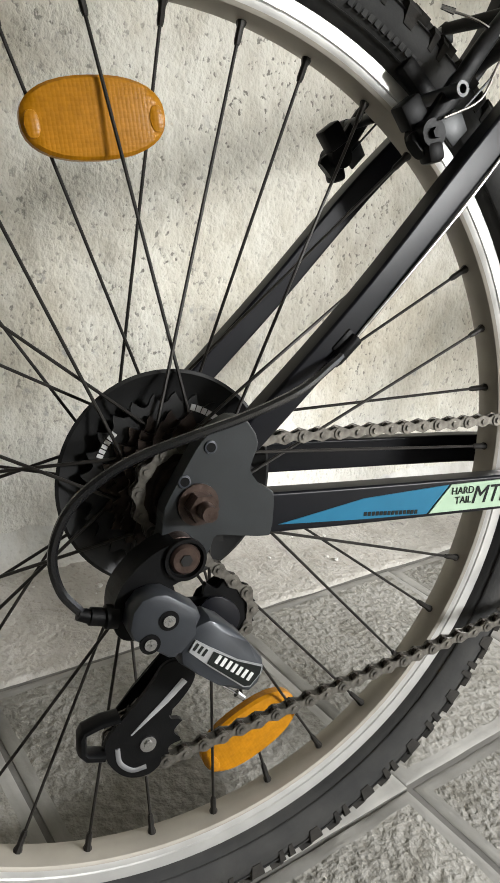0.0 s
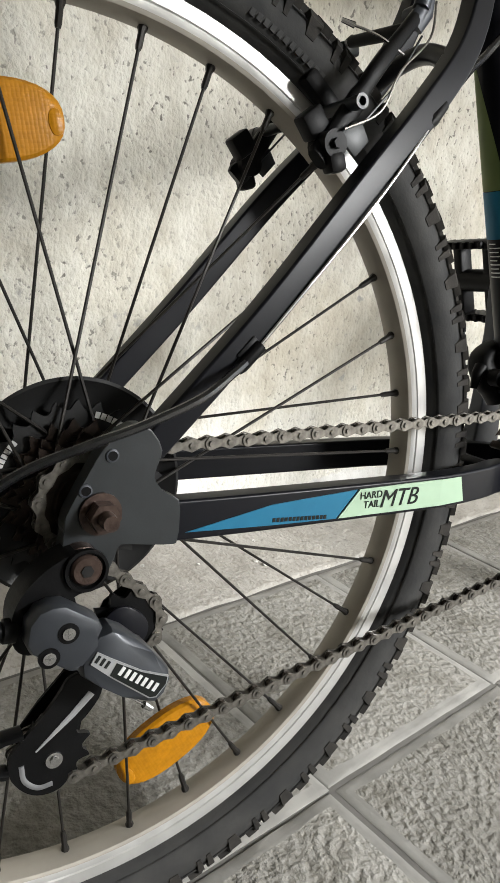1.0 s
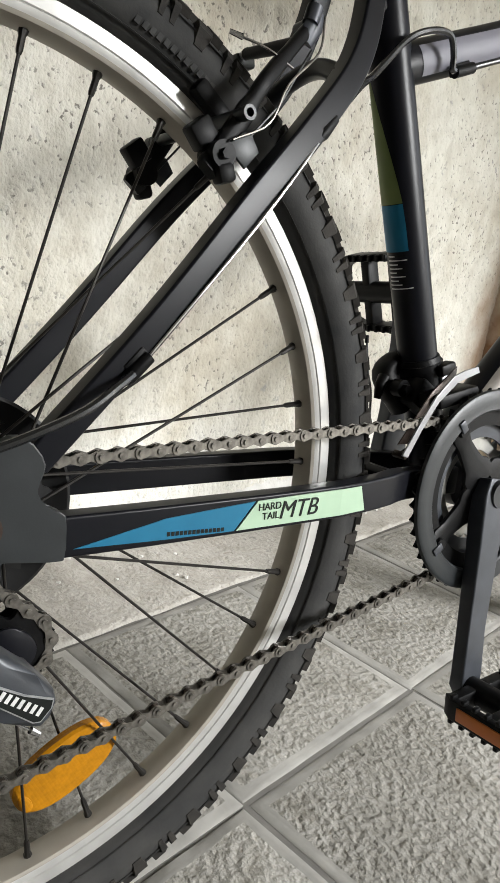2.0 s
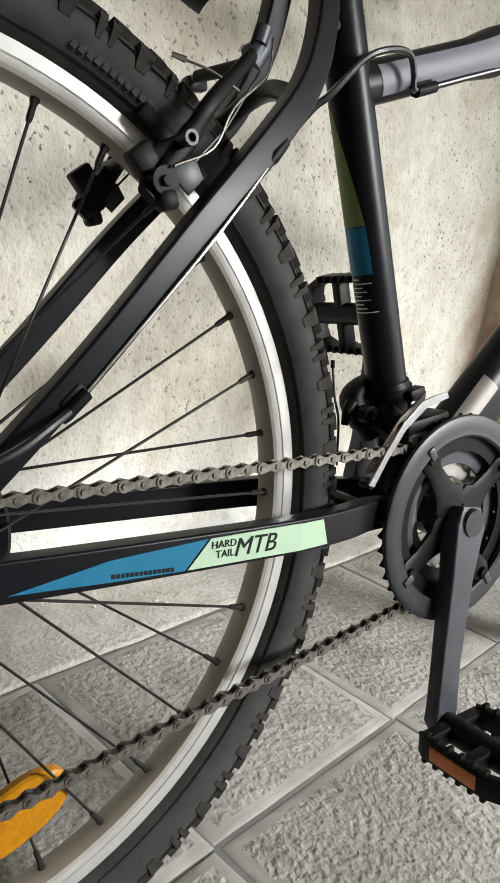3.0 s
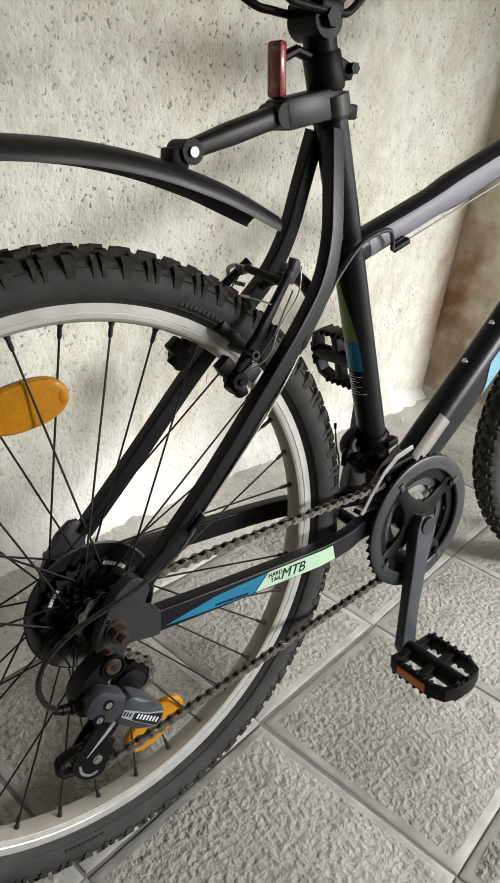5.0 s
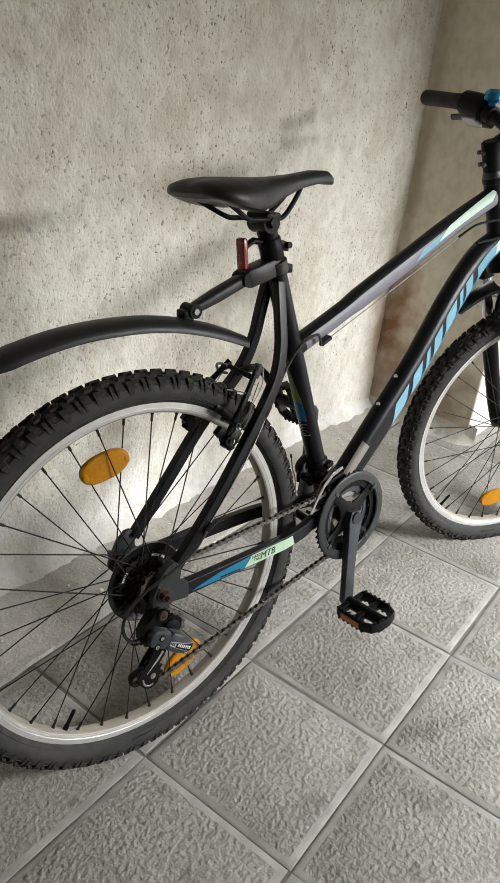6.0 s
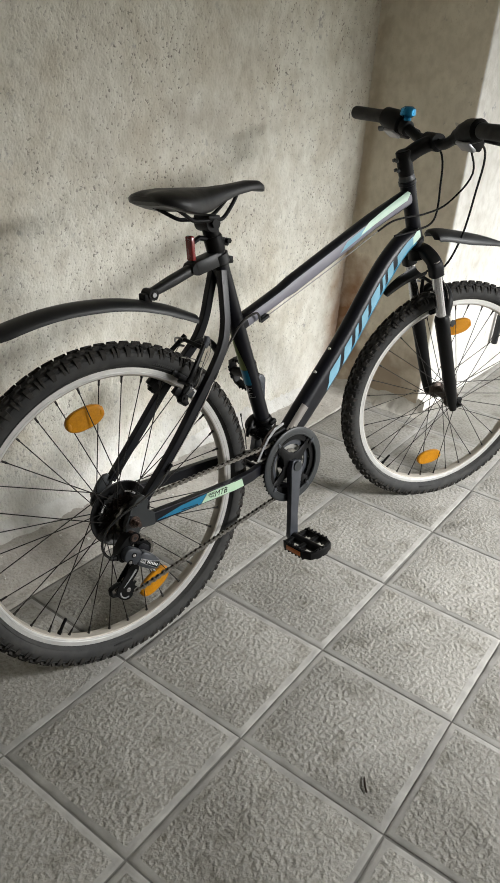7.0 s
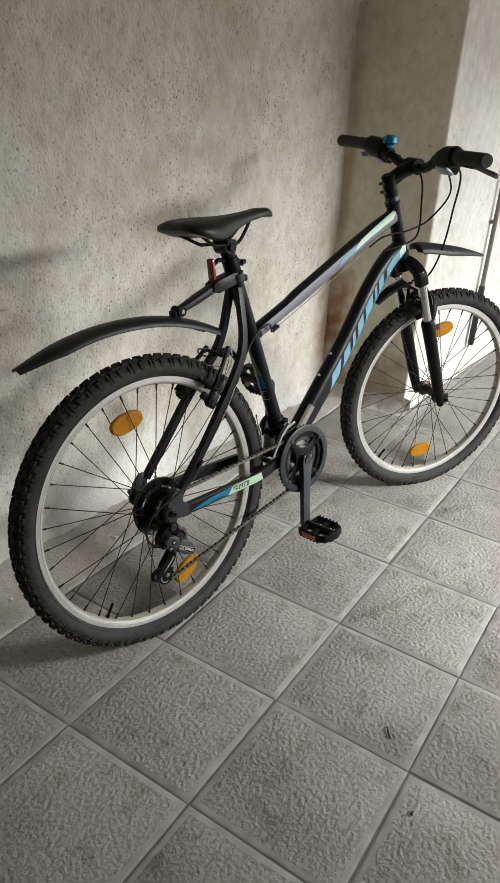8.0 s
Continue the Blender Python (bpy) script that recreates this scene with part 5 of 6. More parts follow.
for c, y in ((GUIDE, -0.0510), (TENSION, -0.0512)):
    sprocket("pulley", rd, (c.x, 0, c.z), 11, y, 0.0040, M["black"], 0.2)
bm = bmesh.new()
disc(bm, (TENSION.x, -0.0565, TENSION.z), (0, -1, 0), 0.0060, 0.0035, 18, 0.0050)
disc(bm, (TENSION.x, -0.0600, TENSION.z), (0, -1, 0), 0.0026, 0.0012, 8)
part("pulley_bolt", bm, M["chrome"], rd)
bm = bmesh.new()
tube(bm, [(-0.046, -0.083, -0.054), (-0.052, -0.083, -0.0535), (-0.053, -0.083, -0.0535), (-0.060, -0.083, -0.052), (-0.0605, -0.083, -0.052), (-0.066, -0.083, -0.050)], [0.0065, 0.0065, 0.0048, 0.0048, 0.0038, 0.0034], sides=12)
part("barrel_adjuster", bm, M["black"], rd)
bm = bmesh.new()
tube(bm, [(0.004, -0.083, -0.096), (0.030, -0.083, -0.1155)], 0.0008, sides=6)
tube(bm, [(0.026, -0.083, -0.1125), (0.031, -0.083, -0.1165)], [0.0022, 0.0016], sides=8)
part("cable_end", bm, M["chrome"], rd, "bright cable end with crimp")


def cable(pts, r, mat, label, parent=bike, name="cable"):
    return part(name, tube(bmesh.new(), curve(pts, 6), r, sides=8), mat, parent, label)


cable([(0.084, -0.0715, 0.084), (0.072, -0.078, 0.0775), (0.050, -0.085, 0.0645), (0.017, -0.089, 0.0515), (-0.014, -0.090, 0.0415), (-0.046, -0.088, 0.0285),
       (-0.070, -0.086, 0.009), (-0.079, -0.084, -0.015), (-0.075, -0.083, -0.036), (-0.063, -0.083, -0.051)], 0.0026, M["housing"], "black derailleur cable housing in a loop")
bm = bmesh.new()
tube(bm, [(0.0775, -0.0715, 0.0780), (0.080, -0.0714, 0.0805), (0.092, -0.0705, 0.0925)], [0.0032, 0.0042, 0.0042], sides=12)
block(bm, (0.086, -0.067, 0.089), (0.016, 0.008, 0.010), Matrix.Rotation(radians(-48), 4, "Y"), 0.001)
part("cable_stop", bm, M["black"], frame_ob)
cable([(0.090, -0.0706, 0.0905), (0.150, -0.0705, 0.1615), (0.185, -0.0665, 0.203), (0.214, -0.0590, 0.2375)], 0.0011, M["chrome"], "bare steel cable")
cable([(0.214, -0.056, 0.239), (0.228, -0.053, 0.254), (0.252, -0.046, 0.278), (0.2757, -0.034, 0.2945), (0.3072, -0.030, 0.3258), (0.331, -0.030, 0.3388), (0.3530, -0.029, 0.3420), (0.3630, -0.026, 0.3310), (0.3660, -0.024, 0.3220), (0.3760, -0.021, 0.3235)],
      0.0026, M["housing"], "black cable housing in a loop to the top tube")
bm = bmesh.new()
tube(bm, [(0.372, -0.021, 0.3215), (0.392, -0.021, 0.3300)], 0.0046, sides=12)
block(bm, (0.382, -0.017, 0.3275), (0.018, 0.008, 0.009), Matrix.Rotation(radians(-24), 4, "Y"), 0.001)
part("cable_stop", bm, M["black"], frame_ob)
cable([(0.390, -0.0205, 0.3295), (0.60, -0.0212, 0.4165), (0.745, -0.0212, 0.4790)], 0.0010, M["silver"], "bare steel cable under the top tube")
bm = bmesh.new()
tube(bm, [(0.211, -0.0575, 0.2350), (0.214, -0.0570, 0.2385), (0.224, -0.0545, 0.250)], [0.0036, 0.0048, 0.0044], sides=12)
part("cable_stop", bm, M["black"], frame_ob)

# front derailleur
bm = bmesh.new()
cpt = ST0 + axis * ((0.080 - ST0.z) / axis.z)
tube(bm, [cpt - axis * 0.010, cpt + axis * 0.012], 0.0215, sides=24)
tube(bm, [cpt + axis * 0.012, cpt + axis * 0.017], [0.0205, 0.0190], sides=24)
tube(bm, curve([(0.412, 0.012, 0.086), (0.390, 0.016, 0.092), (0.366, 0.012, 0.080), (0.372, 0.004, 0.060), (0.380, 0.000, 0.048)], 5), 0.011, [0.008] * 6 + [0.009] * 10 + [0.007] * 5, sides=14, square=0.6)
disc(bm, (0.3650, -0.004, 0.0690), (0, -1, 0), 0.0075, 0.010, 18)
disc(bm, (0.3650, -0.014, 0.0690), (0, -1, 0), 0.0042, 0.005, 6)
block(bm, (0.386, -0.014, 0.062), (0.030, 0.020, 0.026), Matrix.Rotation(radians(30), 4, "Y"), 0.004)
block(bm, (0.404, -0.022, 0.088), (0.018, 0.012, 0.010), Matrix.Rotation(radians(-18), 4, "Y"), 0.002)
tube(bm, [(0.3600, 0.006, 0.0760), (0.354, 0.004, 0.070), (0.352, 0.004, 0.058)], [0.006, 0.005, 0.003], sides=10)
fd = part("front_derailleur", bm, M["black"], bike, "black front derailleur with a bright cage plate")
bm = bmesh.new()
pts = [(0.3290, 0.0200), (0.3355, 0.0180), (0.3480, 0.0400), (0.3640, 0.0630), (0.3850, 0.0800), (0.4120, 0.0880), (0.4090, 0.0930), (0.3940, 0.0895), (0.3800, 0.0845), (0.3615, 0.0680), (0.3455, 0.0460)]
plate(bm, pts, -0.0535, -0.0515, 0.0006)
part("cage_plate", bm, M["silver"], fd, "bright steel outer cage plate", False)
bm = bmesh.new()
plate(bm, [(0.338, 0.026), (0.352, 0.026), (0.400, 0.074), (0.400, 0.092), (0.372, 0.070)], -0.0390, -0.0375, 0.0006)
block(bm, (0.334, -0.046, 0.0195), (0.006, 0.014, 0.004), Matrix.Rotation(radians(-55), 4, "Y"), 0.001)
part("cage_plate", bm, M["darksteel"], fd)
bm = bmesh.new()
block(bm, (0.398, -0.034, 0.066), (0.050, 0.028, 0.012), Matrix.Rotation(radians(-12), 4, "Y"), 0.003)
part("linkage", bm, M["black"], fd)
cable([(0.362, 0.020, 0.020), (0.354, 0.014, 0.060), (0.347, 0.014, 0.082), (0.3432, 0.0157, 0.1107)], 0.0011, M["dropout"], "thin cable end by the seat tube", fd)
bm = bmesh.new()
tube(bm, [(0.3440, 0.0157, 0.105), (0.3432, 0.0157, 0.1115)], 0.0019, sides=8)
part("cable_crimp", bm, M["black"], fd)
bm = bmesh.new()
block(bm, (0.4060, -0.0215, 0.0770), (0.011, 0.006, 0.013), Matrix.Rotation(radians(-15), 4, "Y"), 0.0015)
part("clamp_lug", bm, M["silver"], fd, "bright clamp lug")

# rim brakes
def brake(parent, m, boss, tip, label):
    """A linear-pull rim brake: two arms, pads, noodle and boot, in the plane of the wheel's axle."""
    base = None
    for s in (-1, 1):
        b, t = Vector((boss[0], s * 0.050, boss[1])), Vector((tip[0], s * 0.034, tip[1]))
        mid = b.lerp(t, 0.5) + Vector((-0.004, s * 0.008, 0.004))
        bm = bmesh.new()
        tube(bm, curve([b - (t - b) * 0.10, b, b.lerp(mid, 0.6), mid, t], 4), 0.0042, [0.007, 0.0085, 0.0085, 0.0080] + [0.0066] * 5 + [0.0052] * 5 + [0.0044] * 3, sides=14, square=0.5)
        disc(bm, b + Vector((0, s * 0.009, 0)), (0, -s, 0), 0.0082, 0.018, 20)
        disc(bm, b + Vector((0, s * 0.009, 0)), (0, s, 0), 0.0032, 0.003, 6)
        block(bm, b + Vector((-0.008, -s * 0.006, 0.012)), (0.016, 0.012, 0.016), Matrix.Rotation(radians(-40), 4, "Y"), 0.002)
        block(bm, b + Vector((0.003, s * 0.004, -0.010)), (0.012, 0.012, 0.012), Matrix.Rotation(radians(-20), 4, "Y"), 0.003)
        arm = part("rear_brake" if base is None and m is None else "brake_arm", bm, M["black"], base or parent, label if base is None else "")
        if base is None:
            base = arm
            arm.name = "rim_brake"
            if m is not None:
                arm.matrix_basis = m
        u = (t - b).normalized()
        side = Vector((-u.z, 0, u.x))
        pc = b.lerp(t, 0.30)
        bm = bmesh.new()
        rot = Matrix.Rotation(-math.atan2(side.z, side.x), 4, "Y")
        block(bm, (pc.x, s * 0.0205, pc.z), (0.058, 0.011, 0.012), rot, 0.003)
        part("brake_pad", bm, M["black"], base, "black brake pad against the rim")
        bm = bmesh.new()
        disc(bm, (pc.x - 0.010, s * 0.024, pc.z - 0.004), (0, s, 0), 0.0040, 0.034, 16)
        ring = lathe(bmesh.new(), [(0.0026, -0.0035), (0.0045, -0.0035), (0.0045, 0.0035), (0.0026, 0.0035)], 20)
        bmesh.ops.translate(ring, verts=ring.verts, vec=(pc.x - 0.010, s * 0.0610, pc.z - 0.004))
        hold = bpy.data.meshes.new("nut")
        ring.to_mesh(hold)
        ring.free()
        bm.from_mesh(hold)
        part("pad_bolt", bm, M["dropout"], base, "steel pad bolt")
        bm = bmesh.new()
        plate(bm, [(b.x + 0.003, b.z + 0.006), (b.x + 0.015, b.z + 0.016), (b.x + 0.021, b.z + 0.015), (b.x + 0.027, b.z + 0.006), (b.x + 0.0175, b.z - 0.005)], s * 0.0555, s * 0.0530, 0.0005)
        part("spring_plate", bm, M["dropout"], base, "small pale spring plate")
        bm = bmesh.new()
        tube(bm, [b + u * 0.012 + Vector((0.006, s * 0.004, -0.004)), b.lerp(t, 0.45) + Vector((0.008, s * 0.010, -0.006)), b.lerp(t, 0.85) + Vector((0.006, s * 0.008, -0.004))], 0.0008, sides=6)
        part("return_spring", bm, M["dropout"], base)
    a, c = Vector((tip[0], -0.034, tip[1])), Vector((tip[0], 0.034, tip[1]))
    bm = bmesh.new()
    disc(bm, a + Vector((0, -0.006, 0)), (0, 1, 0), 0.0052, 0.018, 14)
    tube(bm, [a + Vector((-0.006, -0.004, -0.012)), a + Vector((0, -0.005, 0)), a + Vector((0.003, -0.004, 0.008))], 0.0025, [0.006, 0.0075, 0.005], sides=10)
    disc(bm, a + Vector((-0.003, -0.004, 0.000)), (0.3, 0, 1), 0.0054, 0.011, 16)
    part("cable_anchor", bm, M["crank"], base, "pale grey cable anchor at the arm's end")
    # bare cable along the outer arm, with a crimped loose end over the tyre
    b = Vector((boss[0], -0.050, boss[1]))
    bm = bmesh.new()
    tube(bm, curve([a + Vector((0.004, -0.010, 0.004)), a.lerp(b, 0.22) + Vector((0.012, -0.014, 0)), a.lerp(b, 0.50) + Vector((0.005, -0.018, 0)), a.lerp(b, 0.75) + Vector((0.009, -0.017, -0.002)), b + Vector((0.003, -0.012, 0.008))], 5), 0.0008, sides=6)
    part("bare_cable", bm, M["steel"], base, "bright bare cable along the arm")
    e = a.lerp(b, 0.36)
    bm = bmesh.new()
    tube(bm, curve([e + Vector((0.004, -0.010, 0)), e + Vector((-0.014, -0.006, 0.008)), e + Vector((-0.032, 0.002, 0.013))], 4), 0.0009, sides=6)
    tube(bm, [e + Vector((-0.028, 0.000, 0.012)), e + Vector((-0.036, 0.003, 0.014))], [0.0019, 0.0014], sides=8)
    part("cable_end", bm, M["chrome"], base, "crimped bright cable end")
    bm = bmesh.new()
    tube(bm, [a + Vector((-0.008, 0.004, -0.012)), c + Vector((-0.010, -0.010, -0.006))], [0.0048, 0.0040], sides=14)
    part("rubber_boot", bm, M["black"], base)
    bm = bmesh.new()
    tube(bm, curve([c + Vector((-0.010, -0.014, -0.006)), c + Vector((-0.010, 0.012, -0.006)), c + Vector((-0.009, 0.024, -0.012)), c + Vector((-0.002, 0.026, -0.024)), c + Vector((0.010, 0.018, -0.028))], 5), 0.0024, sides=10)
    part("cable_noodle", bm, M["silver"], base, "bent metal cable guide")
    bm = bmesh.new()
    block(bm, c + Vector((-0.006, 0.000, -0.008)), (0.016, 0.010, 0.010), Matrix.Rotation(radians(-10), 4, "Y"), 0.002)
    part("cable_clip", bm, M["dropout"], base, "grey metal cable clip")
    return base


brake(bike, None, (0.140, 0.212), (0.214, 0.308), "black linear-pull rear rim brake on the seat stays")

# fork, swung with the front wheel
FA = Vector((1.100, 0, -0.006))
SIDE = Vector((0.9426, 0, 0.334))
bm = bmesh.new()
c0 = steer(0.405) + SIDE * 0.010
tube(bm, curve([c0 + HEAD_AXIS * h + Vector((0, y, 0)) for y, h in ((-0.0605, -0.046), (-0.060, -0.020), (-0.050, -0.004), (-0.020, 0.010), (0.020, 0.010), (0.050, -0.004), (0.060, -0.020), (0.0605, -0.046))], 4),
     0.0175, [0.0155] * 6 + [0.0130] * 17 + [0.0155] * 6, sides=24, ref=SIDE, square=0.8)
disc(bm, steer(0.398), HEAD_AXIS, 0.024, 0.026, 28, 0.020)
tube(bm, [steer(0.40), steer(0.62)], 0.0145, sides=20)
fork = part("fork", bm, M["black"], bike, "black suspension fork with bright stanchions")
fork.matrix_basis = SWING
for s in (-1, 1):
    low = FA + Vector((-0.012, s * 0.060, -0.006))
    part("stanchion", tube(bmesh.new(), [low + HEAD_AXIS * 0.24, low + HEAD_AXIS * 0.440], 0.0130, sides=24), M["alloy"], fork, "chrome stanchion")
    bm = bmesh.new()
    tube(bm, [low - HEAD_AXIS * 0.016, low + HEAD_AXIS * 0.01, low + HEAD_AXIS * 0.06, low + HEAD_AXIS * 0.24, low + HEAD_AXIS * 0.275, low + HEAD_AXIS * 0.285], [0.010, 0.014, 0.0170, 0.0190, 0.0200, 0.0165], sides=24)
    block(bm, low + Vector((0.014, -s * 0.004, 0.004)), (0.034, 0.010, 0.030), None, 0.003)
    part("lower_leg", bm, M["black"], fork, "black fork leg")
    bm = bmesh.new()
    disc(bm, FA + Vector((0, s * 0.062, 0)), (0, s, 0), 0.0088, 0.010, 6)
    disc(bm, FA + Vector((0, s * 0.070, 0)), (0, s, 0), 0.0045, 0.010, 12)
    part("axle_nut", bm, M["black"], fork)
bm = bmesh.new()
arch = FA + Vector((-0.012, 0, -0.006)) + HEAD_AXIS * 0.27
tube(bm, curve([arch + Vector((0.006, -0.062, 0)), arch + Vector((0.018, -0.050, 0.058)), arch + Vector((0.022, 0, 0.082)), arch + Vector((0.018, 0.050, 0.058)), arch + Vector((0.006, 0.062, 0))], 5), 0.008, 0.012, sides=12)
part("brake_arch", bm, M["black"], fork)
brake(bike, SWING, (1.022, 0.225), (0.985, 0.345), "black linear-pull front rim brake on the fork")
FP = curve([(0.950, 0, 0.460), (0.965, 0, 0.468), (1.00, 0, 0.468), (1.08, 0, 0.456), (1.15, 0, 0.441), (1.215, 0, 0.422)], 5)
n = len(FP)
half = [0.034 * min(1.0, 0.6 + 3.0 * i / n) * (1 - 0.80 * max(0.0, (i / (n - 1) - 0.55) / 0.45) ** 1.3) for i in range(n)]
ff = part("front_mudguard", channel(bmesh.new(), FP, half, [h * 0.7 for h in half], 0.003), M["fender"], bike, "dark grey plastic front mudguard at the fork crown")
ff.matrix_basis = SWING
FP = curve([(0.955, 0, 0.352), (0.90, 0, 0.330), (0.855, 0, 0.300)], 5)
n = len(FP)
half = [0.026 - 0.014 * i / n for i in range(n)]
o = part("mudguard_tail", channel(bmesh.new(), FP, half, [h * 0.6 for h in half], 0.003), M["fender"], ff)

# handlebar, stem, grips, controls
BAR = Vector((0.922, 0, 0.672))
bm = bmesh.new()
tube(bm, curve([BAR + Vector((dx, s * y, dz)) for s, y, dx, dz in ((-1, 0.31, -0.036, 0.042), (-1, 0.17, -0.017, 0.040), (-1, 0.12, -0.011, 0.030), (-1, 0.05, 0, 0), (1, 0.0, 0, 0), (1, 0.05, 0, 0),
                                                                       (1, 0.12, -0.011, 0.030), (1, 0.17, -0.017, 0.040), (1, 0.31, -0.036, 0.042))], 6), 0.0122, sides=16)
bar = part("handlebar", bm, M["black"], bike, "black riser handlebar with rubber grips")
bar.matrix_basis = SWING
bm = bmesh.new()
s0, s1 = steer(0.598), steer(0.652)
tube(bm, [s0, s0.lerp(s1, 0.95), s1], [0.0185, 0.0185, 0.015], sides=22)
tube(bm, curve([steer(0.634), steer(0.634).lerp(BAR, 0.5) + Vector((0, 0, 0.004)), BAR], 5), 0.0175, 0.0180, sides=18, square=0.3)
disc(bm, BAR + Vector((0, -0.024, 0)), (0, 1, 0), 0.0205, 0.048, 24)
stem = part("stem", bm, M["black"], bar, "black handlebar stem with clamp bolts")
bm = bmesh.new()
tube(bm, [steer(0.586), steer(0.5905), steer(0.598)], [0.0200, 0.0200, 0.0175], sides=24)
part("headset_cup", bm, M["dropout"], bar)
for s in (-1, 1):
    for z in (0.612, 0.634):
        bm = bmesh.new()
        disc(bm, steer(z) + Vector((-0.020, s * 0.006, -0.004)), (-1, 0, -0.3), 0.0042, 0.006, 10)
        part("clamp_bolt", bm, M["dropout"], bar)
for s in (-1, 1):
    def P(y, dx=0.0, dz=0.0):
        far = max(0.0, (y - 0.17) / 0.14)
        near = min(1.0, max(0.0, (y - 0.05) / 0.12))
        return BAR + Vector((-0.017 * near - 0.019 * far + dx, s * y, 0.040 * near ** 0.8 + 0.002 * far + dz))
    bm = bmesh.new()
    tube(bm, [P(0.195), P(0.197), P(0.215), P(0.308), P(0.314)], [0.0165, 0.0170, 0.0158, 0.0165, 0.0150], sides=18)
    part("grip", bm, M["rubber"], bar, "black rubber grip")
    bm = bmesh.new()
    tube(bm, [P(0.120), P(0.124), P(0.150), P(0.185), P(0.192)], [0.017, 0.024, 0.027, 0.024, 0.018], sides=18)
    block(bm, P(0.140, 0.012, -0.018), (0.050, 0.040, 0.026), Matrix.Rotation(radians(25), 4, "Y"), 0.006)
    part("twist_shifter", bm, M["black"], bar, "black gear shifter")
    bm = bmesh.new()
    tube(bm, [P(0.098), P(0.100), P(0.118), P(0.120)], [0.014, 0.018, 0.018, 0.014], sides=18)
    block(bm, P(0.109, 0.022, -0.010), (0.034, 0.022, 0.020), Matrix.Rotation(radians(20), 4, "Y"), 0.004)
    part("lever_clamp", bm, M["black"], bar)
    bm = bmesh.new()
    block(bm, P(0.150, -0.006, -0.030), (0.030, 0.046, 0.008), Matrix.Rotation(radians(35), 4, "Y"), 0.003)
    part("thumb_lever", bm, M["silver"], bar, "pale grey thumb lever")
    bm = bmesh.new()
    tube(bm, curve([P(0.130, 0.020, -0.006), P(0.150, 0.045, -0.014), P(0.200, 0.062, -0.026), P(0.285, 0.058, -0.036)], 5), 0.0050, 0.0075, sides=10)
    part("brake_lever", bm, M["grey"], bar, "grey metal brake lever")
bm = bmesh.new()
p = BAR + Vector((-0.008, 0.108, 0.050))
tube(bm, [p - Vector((0, 0, 0.026)), p - Vector((0, 0, 0.006)), p, p + Vector((0, 0, 0.014)), p + Vector((0, 0, 0.020))], [0.008, 0.010, 0.0200, 0.0190, 0.010], sides=20)
part("bell", bm, M["bell"], bar, "bright blue bell")

# control cables in front of the head tube (in the frame's own space, as they hang)
def W(p):
    return SWING @ Vector(p)


cable([W((0.925, -0.13, 0.700)), W((1.00, -0.10, 0.660)), W((1.035, -0.05, 0.560)), W((1.035, -0.03, 0.455)), W((1.015, -0.01, 0.375)), W((0.99, 0.03, 0.352))], 0.0027, M["black"], "black front brake cable housing")
cable([W((0.925, 0.13, 0.700)), W((0.99, 0.06, 0.650)), (0.975, -0.02, 0.560), (0.945, -0.03, 0.490), (0.88, -0.027, 0.470), (0.80, -0.024, 0.462)], 0.0027, M["black"], "black rear brake cable housing")
cable([W((0.93, -0.12, 0.690)), W((1.00, -0.07, 0.610)), (0.97, -0.05, 0.530), (0.90, -0.036, 0.508), (0.84, -0.027, 0.503), (0.79, -0.0225, 0.496), (0.740, -0.0212, 0.477)], 0.0024, M["black"], "black derailleur cable housing to the top tube")

# wall pipe on the whitewashed front
bm = bmesh.new()
foot = EDGE + ALONG * 0.635 + OUT * 0.022
tube(bm, [foot + Vector((0, 0, 0.40)), foot + Vector((0, 0, 2.74))], 0.0095, sides=14, ref=(1, 0, 0))
pipe = tagged(part("wall_pipe", bm, M["sticker"]), "thin grey drain pipe fixed upright to the white wall", "pipe")
bm = bmesh.new()
tube(bm, [foot + Vector((0, 0, 0.150)), foot + Vector((0, 0, 0.155)), foot + Vector((0, 0, 0.415)), foot + Vector((0, 0, 0.425))], [0.0115, 0.0135, 0.0135, 0.0115], sides=14, ref=(1, 0, 0))
part("lower_sleeve", bm, M["dropout"], pipe, "dark thicker sleeve at the pipe's lower end")
for z in (0.7, 1.6):
    bm = bmesh.new()
    block(bm, foot - OUT * 0.010 + Vector((0, 0, z)), (0.028, 0.026, 0.014), Matrix.Rotation(SLOPE, 4, "Z"), 0.002)
    part("pipe_clip", bm, M["sticker"], pipe)

# scraps on the floor
def scrap(x, y, ln, wd, turn, mat, label):
    bm = bmesh.new()
    tube(bm, curve([(-ln / 2, 0, 0.0012), (-ln * 0.1, wd * 0.5, 0.003), (ln / 2, 0, 0.0014)], 4), [0.0006] + [wd / 2] * 7 + [0.0005], 0.0009, sides=8, ref=(0, 1, 0))
    o = tagged(part("dry_leaf", bm, mat), label, "leaf")
    o.matrix_basis = pose(x, y, 0.0005, 0, 0, turn)


scrap(0.156, -0.586, 0.034, 0.004, 50, M["darksteel"], "thin dark dry leaf lying on the floor tiles")

scrap(0.040, -0.724, 0.011, 0.005, 20, M["rust"], "small dark crumb lying on the floor tiles")

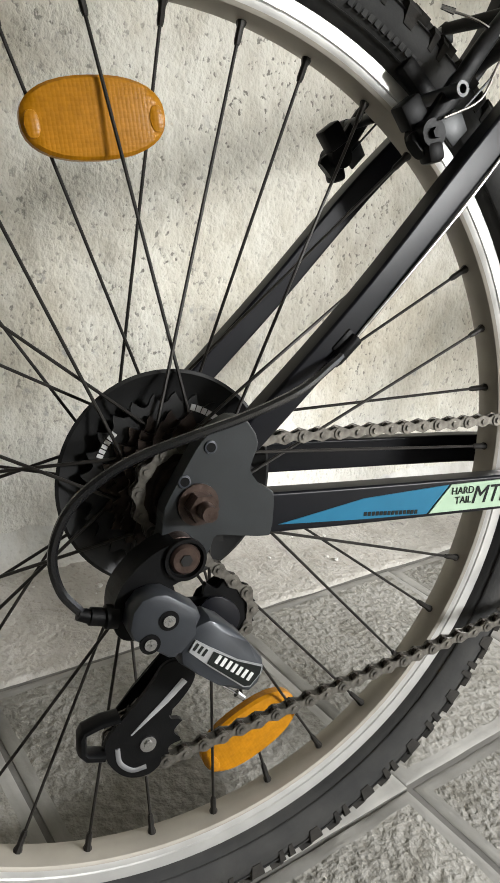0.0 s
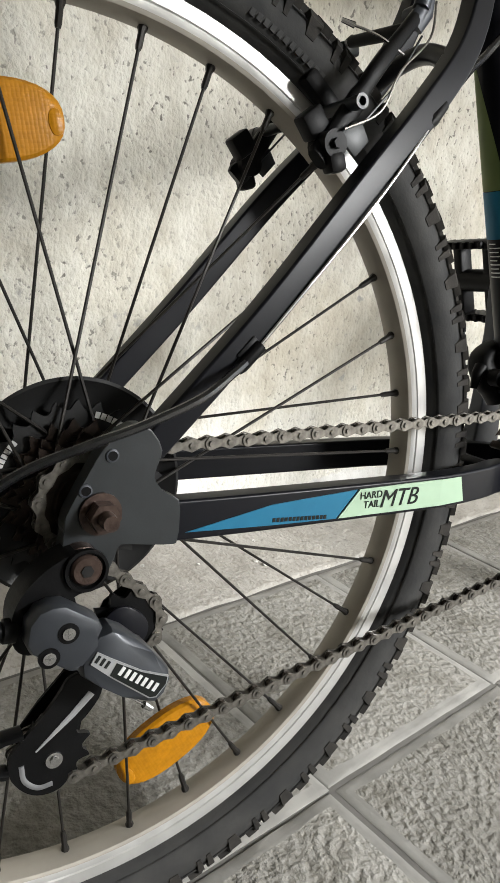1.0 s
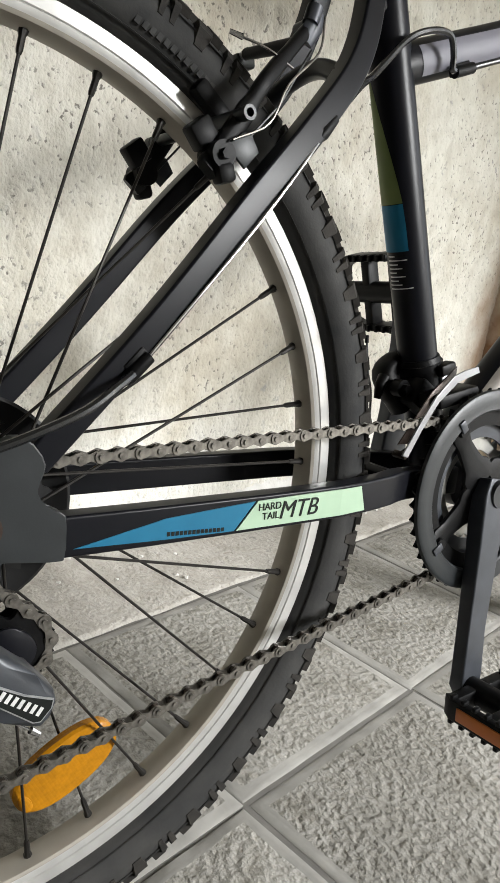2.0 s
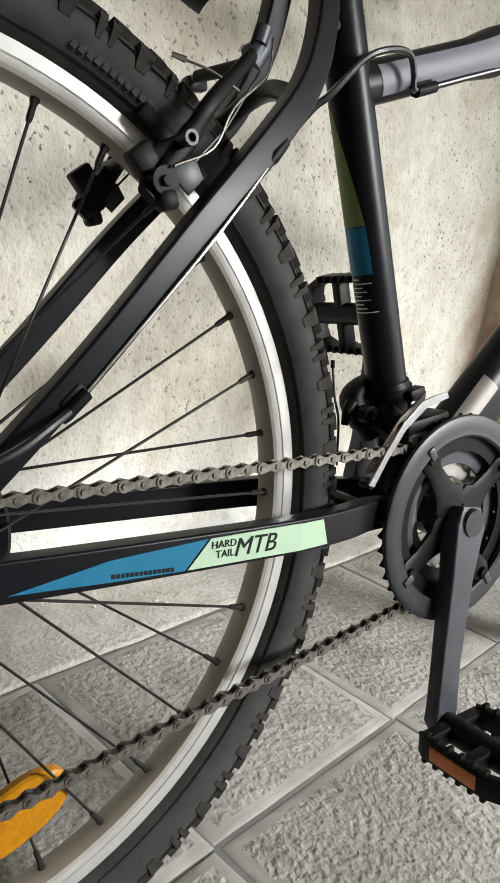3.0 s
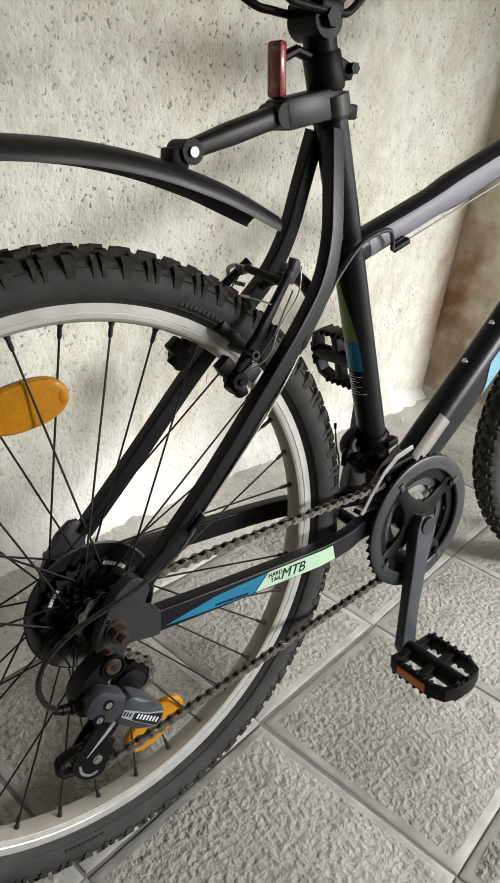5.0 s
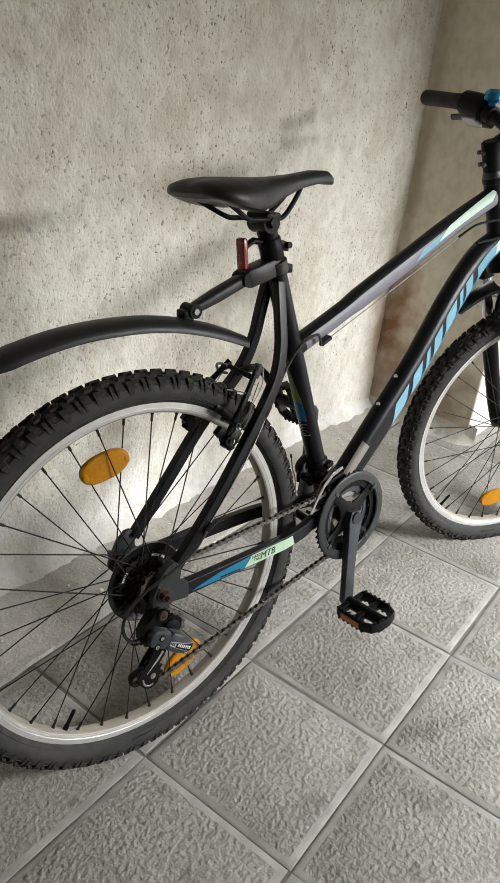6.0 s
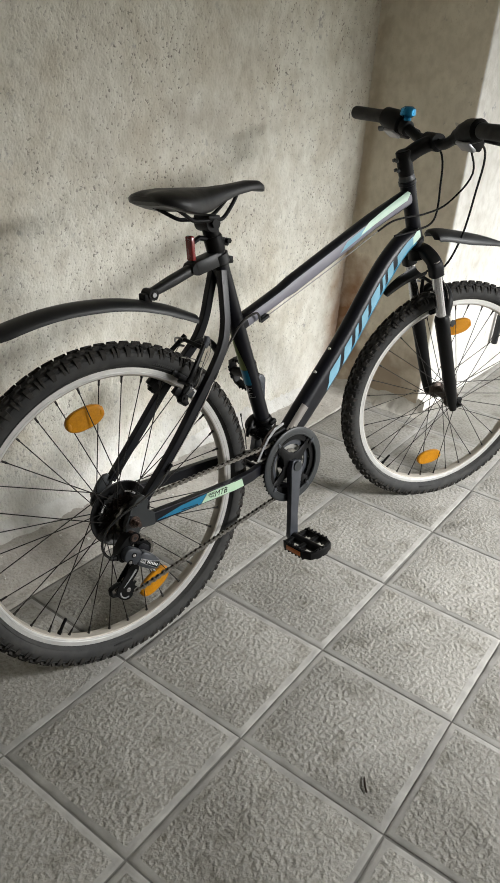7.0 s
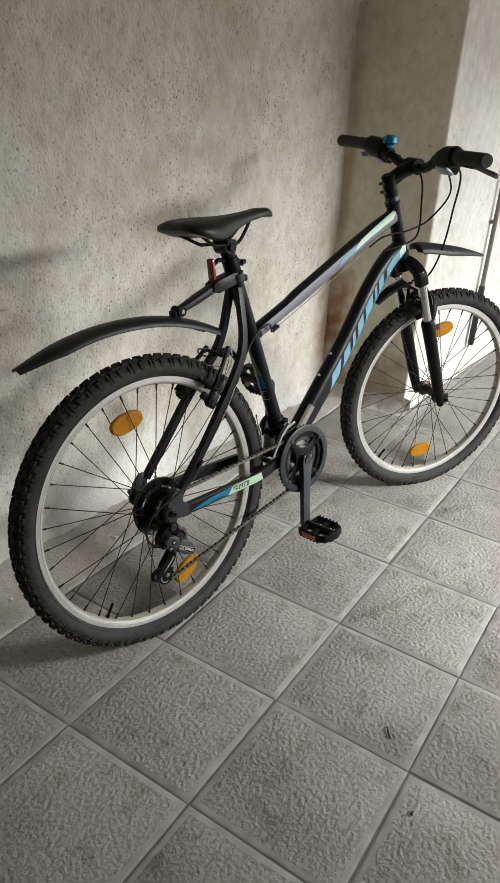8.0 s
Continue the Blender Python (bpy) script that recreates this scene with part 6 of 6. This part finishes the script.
# fallen plaster crumbs along the foot of the wall
def crumb(x, y, z, size, seed):
    rng = random.Random(seed)
    bm = bmesh.new()
    bmesh.ops.create_icosphere(bm, subdivisions=2, radius=size)
    for v in bm.verts:
        v.co *= 1 + rng.uniform(-0.22, 0.22)
        v.co.z *= 0.6
    o = tagged(part("plaster_crumb", bm, FOOT_PALE, smooth=False), "small pale crumb of plaster fallen by the wall", "debris", "crumbs along the wall")
    o.matrix_basis = pose(x, y, z, 0, 0, rng.uniform(0, 360))


rnd = random.Random(12)
for k in range(34):
    u = rnd.choice((rnd.uniform(-1.75, -1.0), rnd.uniform(-0.75, -0.06)))
    d = 0.070 + rnd.random() ** 2 * 0.09
    size = rnd.uniform(0.002, 0.0055) * (1.5 if u > -0.7 else 1.0)
    p = CORNER + ALONG * u + OUT * d
    crumb(p.x, p.y, 0.003 + size * 0.3, size, k)

# floor tiles last: four shared meshes, an object each
S = 0.3034 - 0.0034


def tile_mesh(seed):
    """A stippled square with a smooth, unevenly pressed border that falls to the joint."""
    rng = random.Random(seed)
    bm = bmesh.new()
    rows, n = [], 12
    for e, z, jit in ((0.0, -0.0060, 0.0), (0.0, -0.0024, 0.0004), (0.0018, -0.0013, 0.0006), (0.0075, -0.0009, 0.0008), (0.0100, -0.0006, 0.0011), (0.0125, 0.0, 0.0013)):
        ring = []
        for k in range(4):
            for i in range(n):
                h = S / 2 - e + rng.uniform(-jit, jit)
                t = -1 + 2 * i / n
                x, y = t * (S / 2 - e), -h
                for _ in range(k):
                    x, y = -y, x
                ring.append(bm.verts.new((x, y, z + rng.uniform(-jit, jit) * 0.25)))
        rows.append(ring)
    for a, b in zip(rows, rows[1:]):
        for k in range(4 * n):
            bm.faces.new((a[k], a[(k + 1) % (4 * n)], b[(k + 1) % (4 * n)], b[k]))
    bm.faces.new(rows[-1])
    return bm


tiles = []
rnd = random.Random(4)
for i in range(-11, 12):
    for j in range(-10, 2):
        c = T0 + gx * (i + 0.5) * PITCH + gy * (j + 0.5) * PITCH
        side = (c - CORNER).dot(OUT)
        if side < -0.12 or (side < 0.25 and (c - CORNER).dot(ALONG) > 0.2) or c.x < -2.4 or c.x > 3.3 or c.y < -2.85:
            continue
        m = Matrix.Translation(c + Vector((rnd.uniform(-0.002, 0.002), rnd.uniform(-0.002, 0.002), rnd.uniform(-0.0012, 0.0)))) @ Matrix.Rotation(radians(GRID + rnd.uniform(-0.35, 0.35)), 4, "Z")
        m = m @ Matrix.Rotation(math.pi / 2 * rnd.randrange(4), 4, "Z")
        if len(tiles) < 4:
            tile = part("tile", tile_mesh(len(tiles)), [TILE, BORDER], floor)
            for p in tile.data.polygons:
                p.material_index = 0 if p.area > 0.02 else 1
            tile.matrix_basis = m
            tiles.append(tile)
        else:
            share("tile", tiles[rnd.randrange(4)], floor, m)
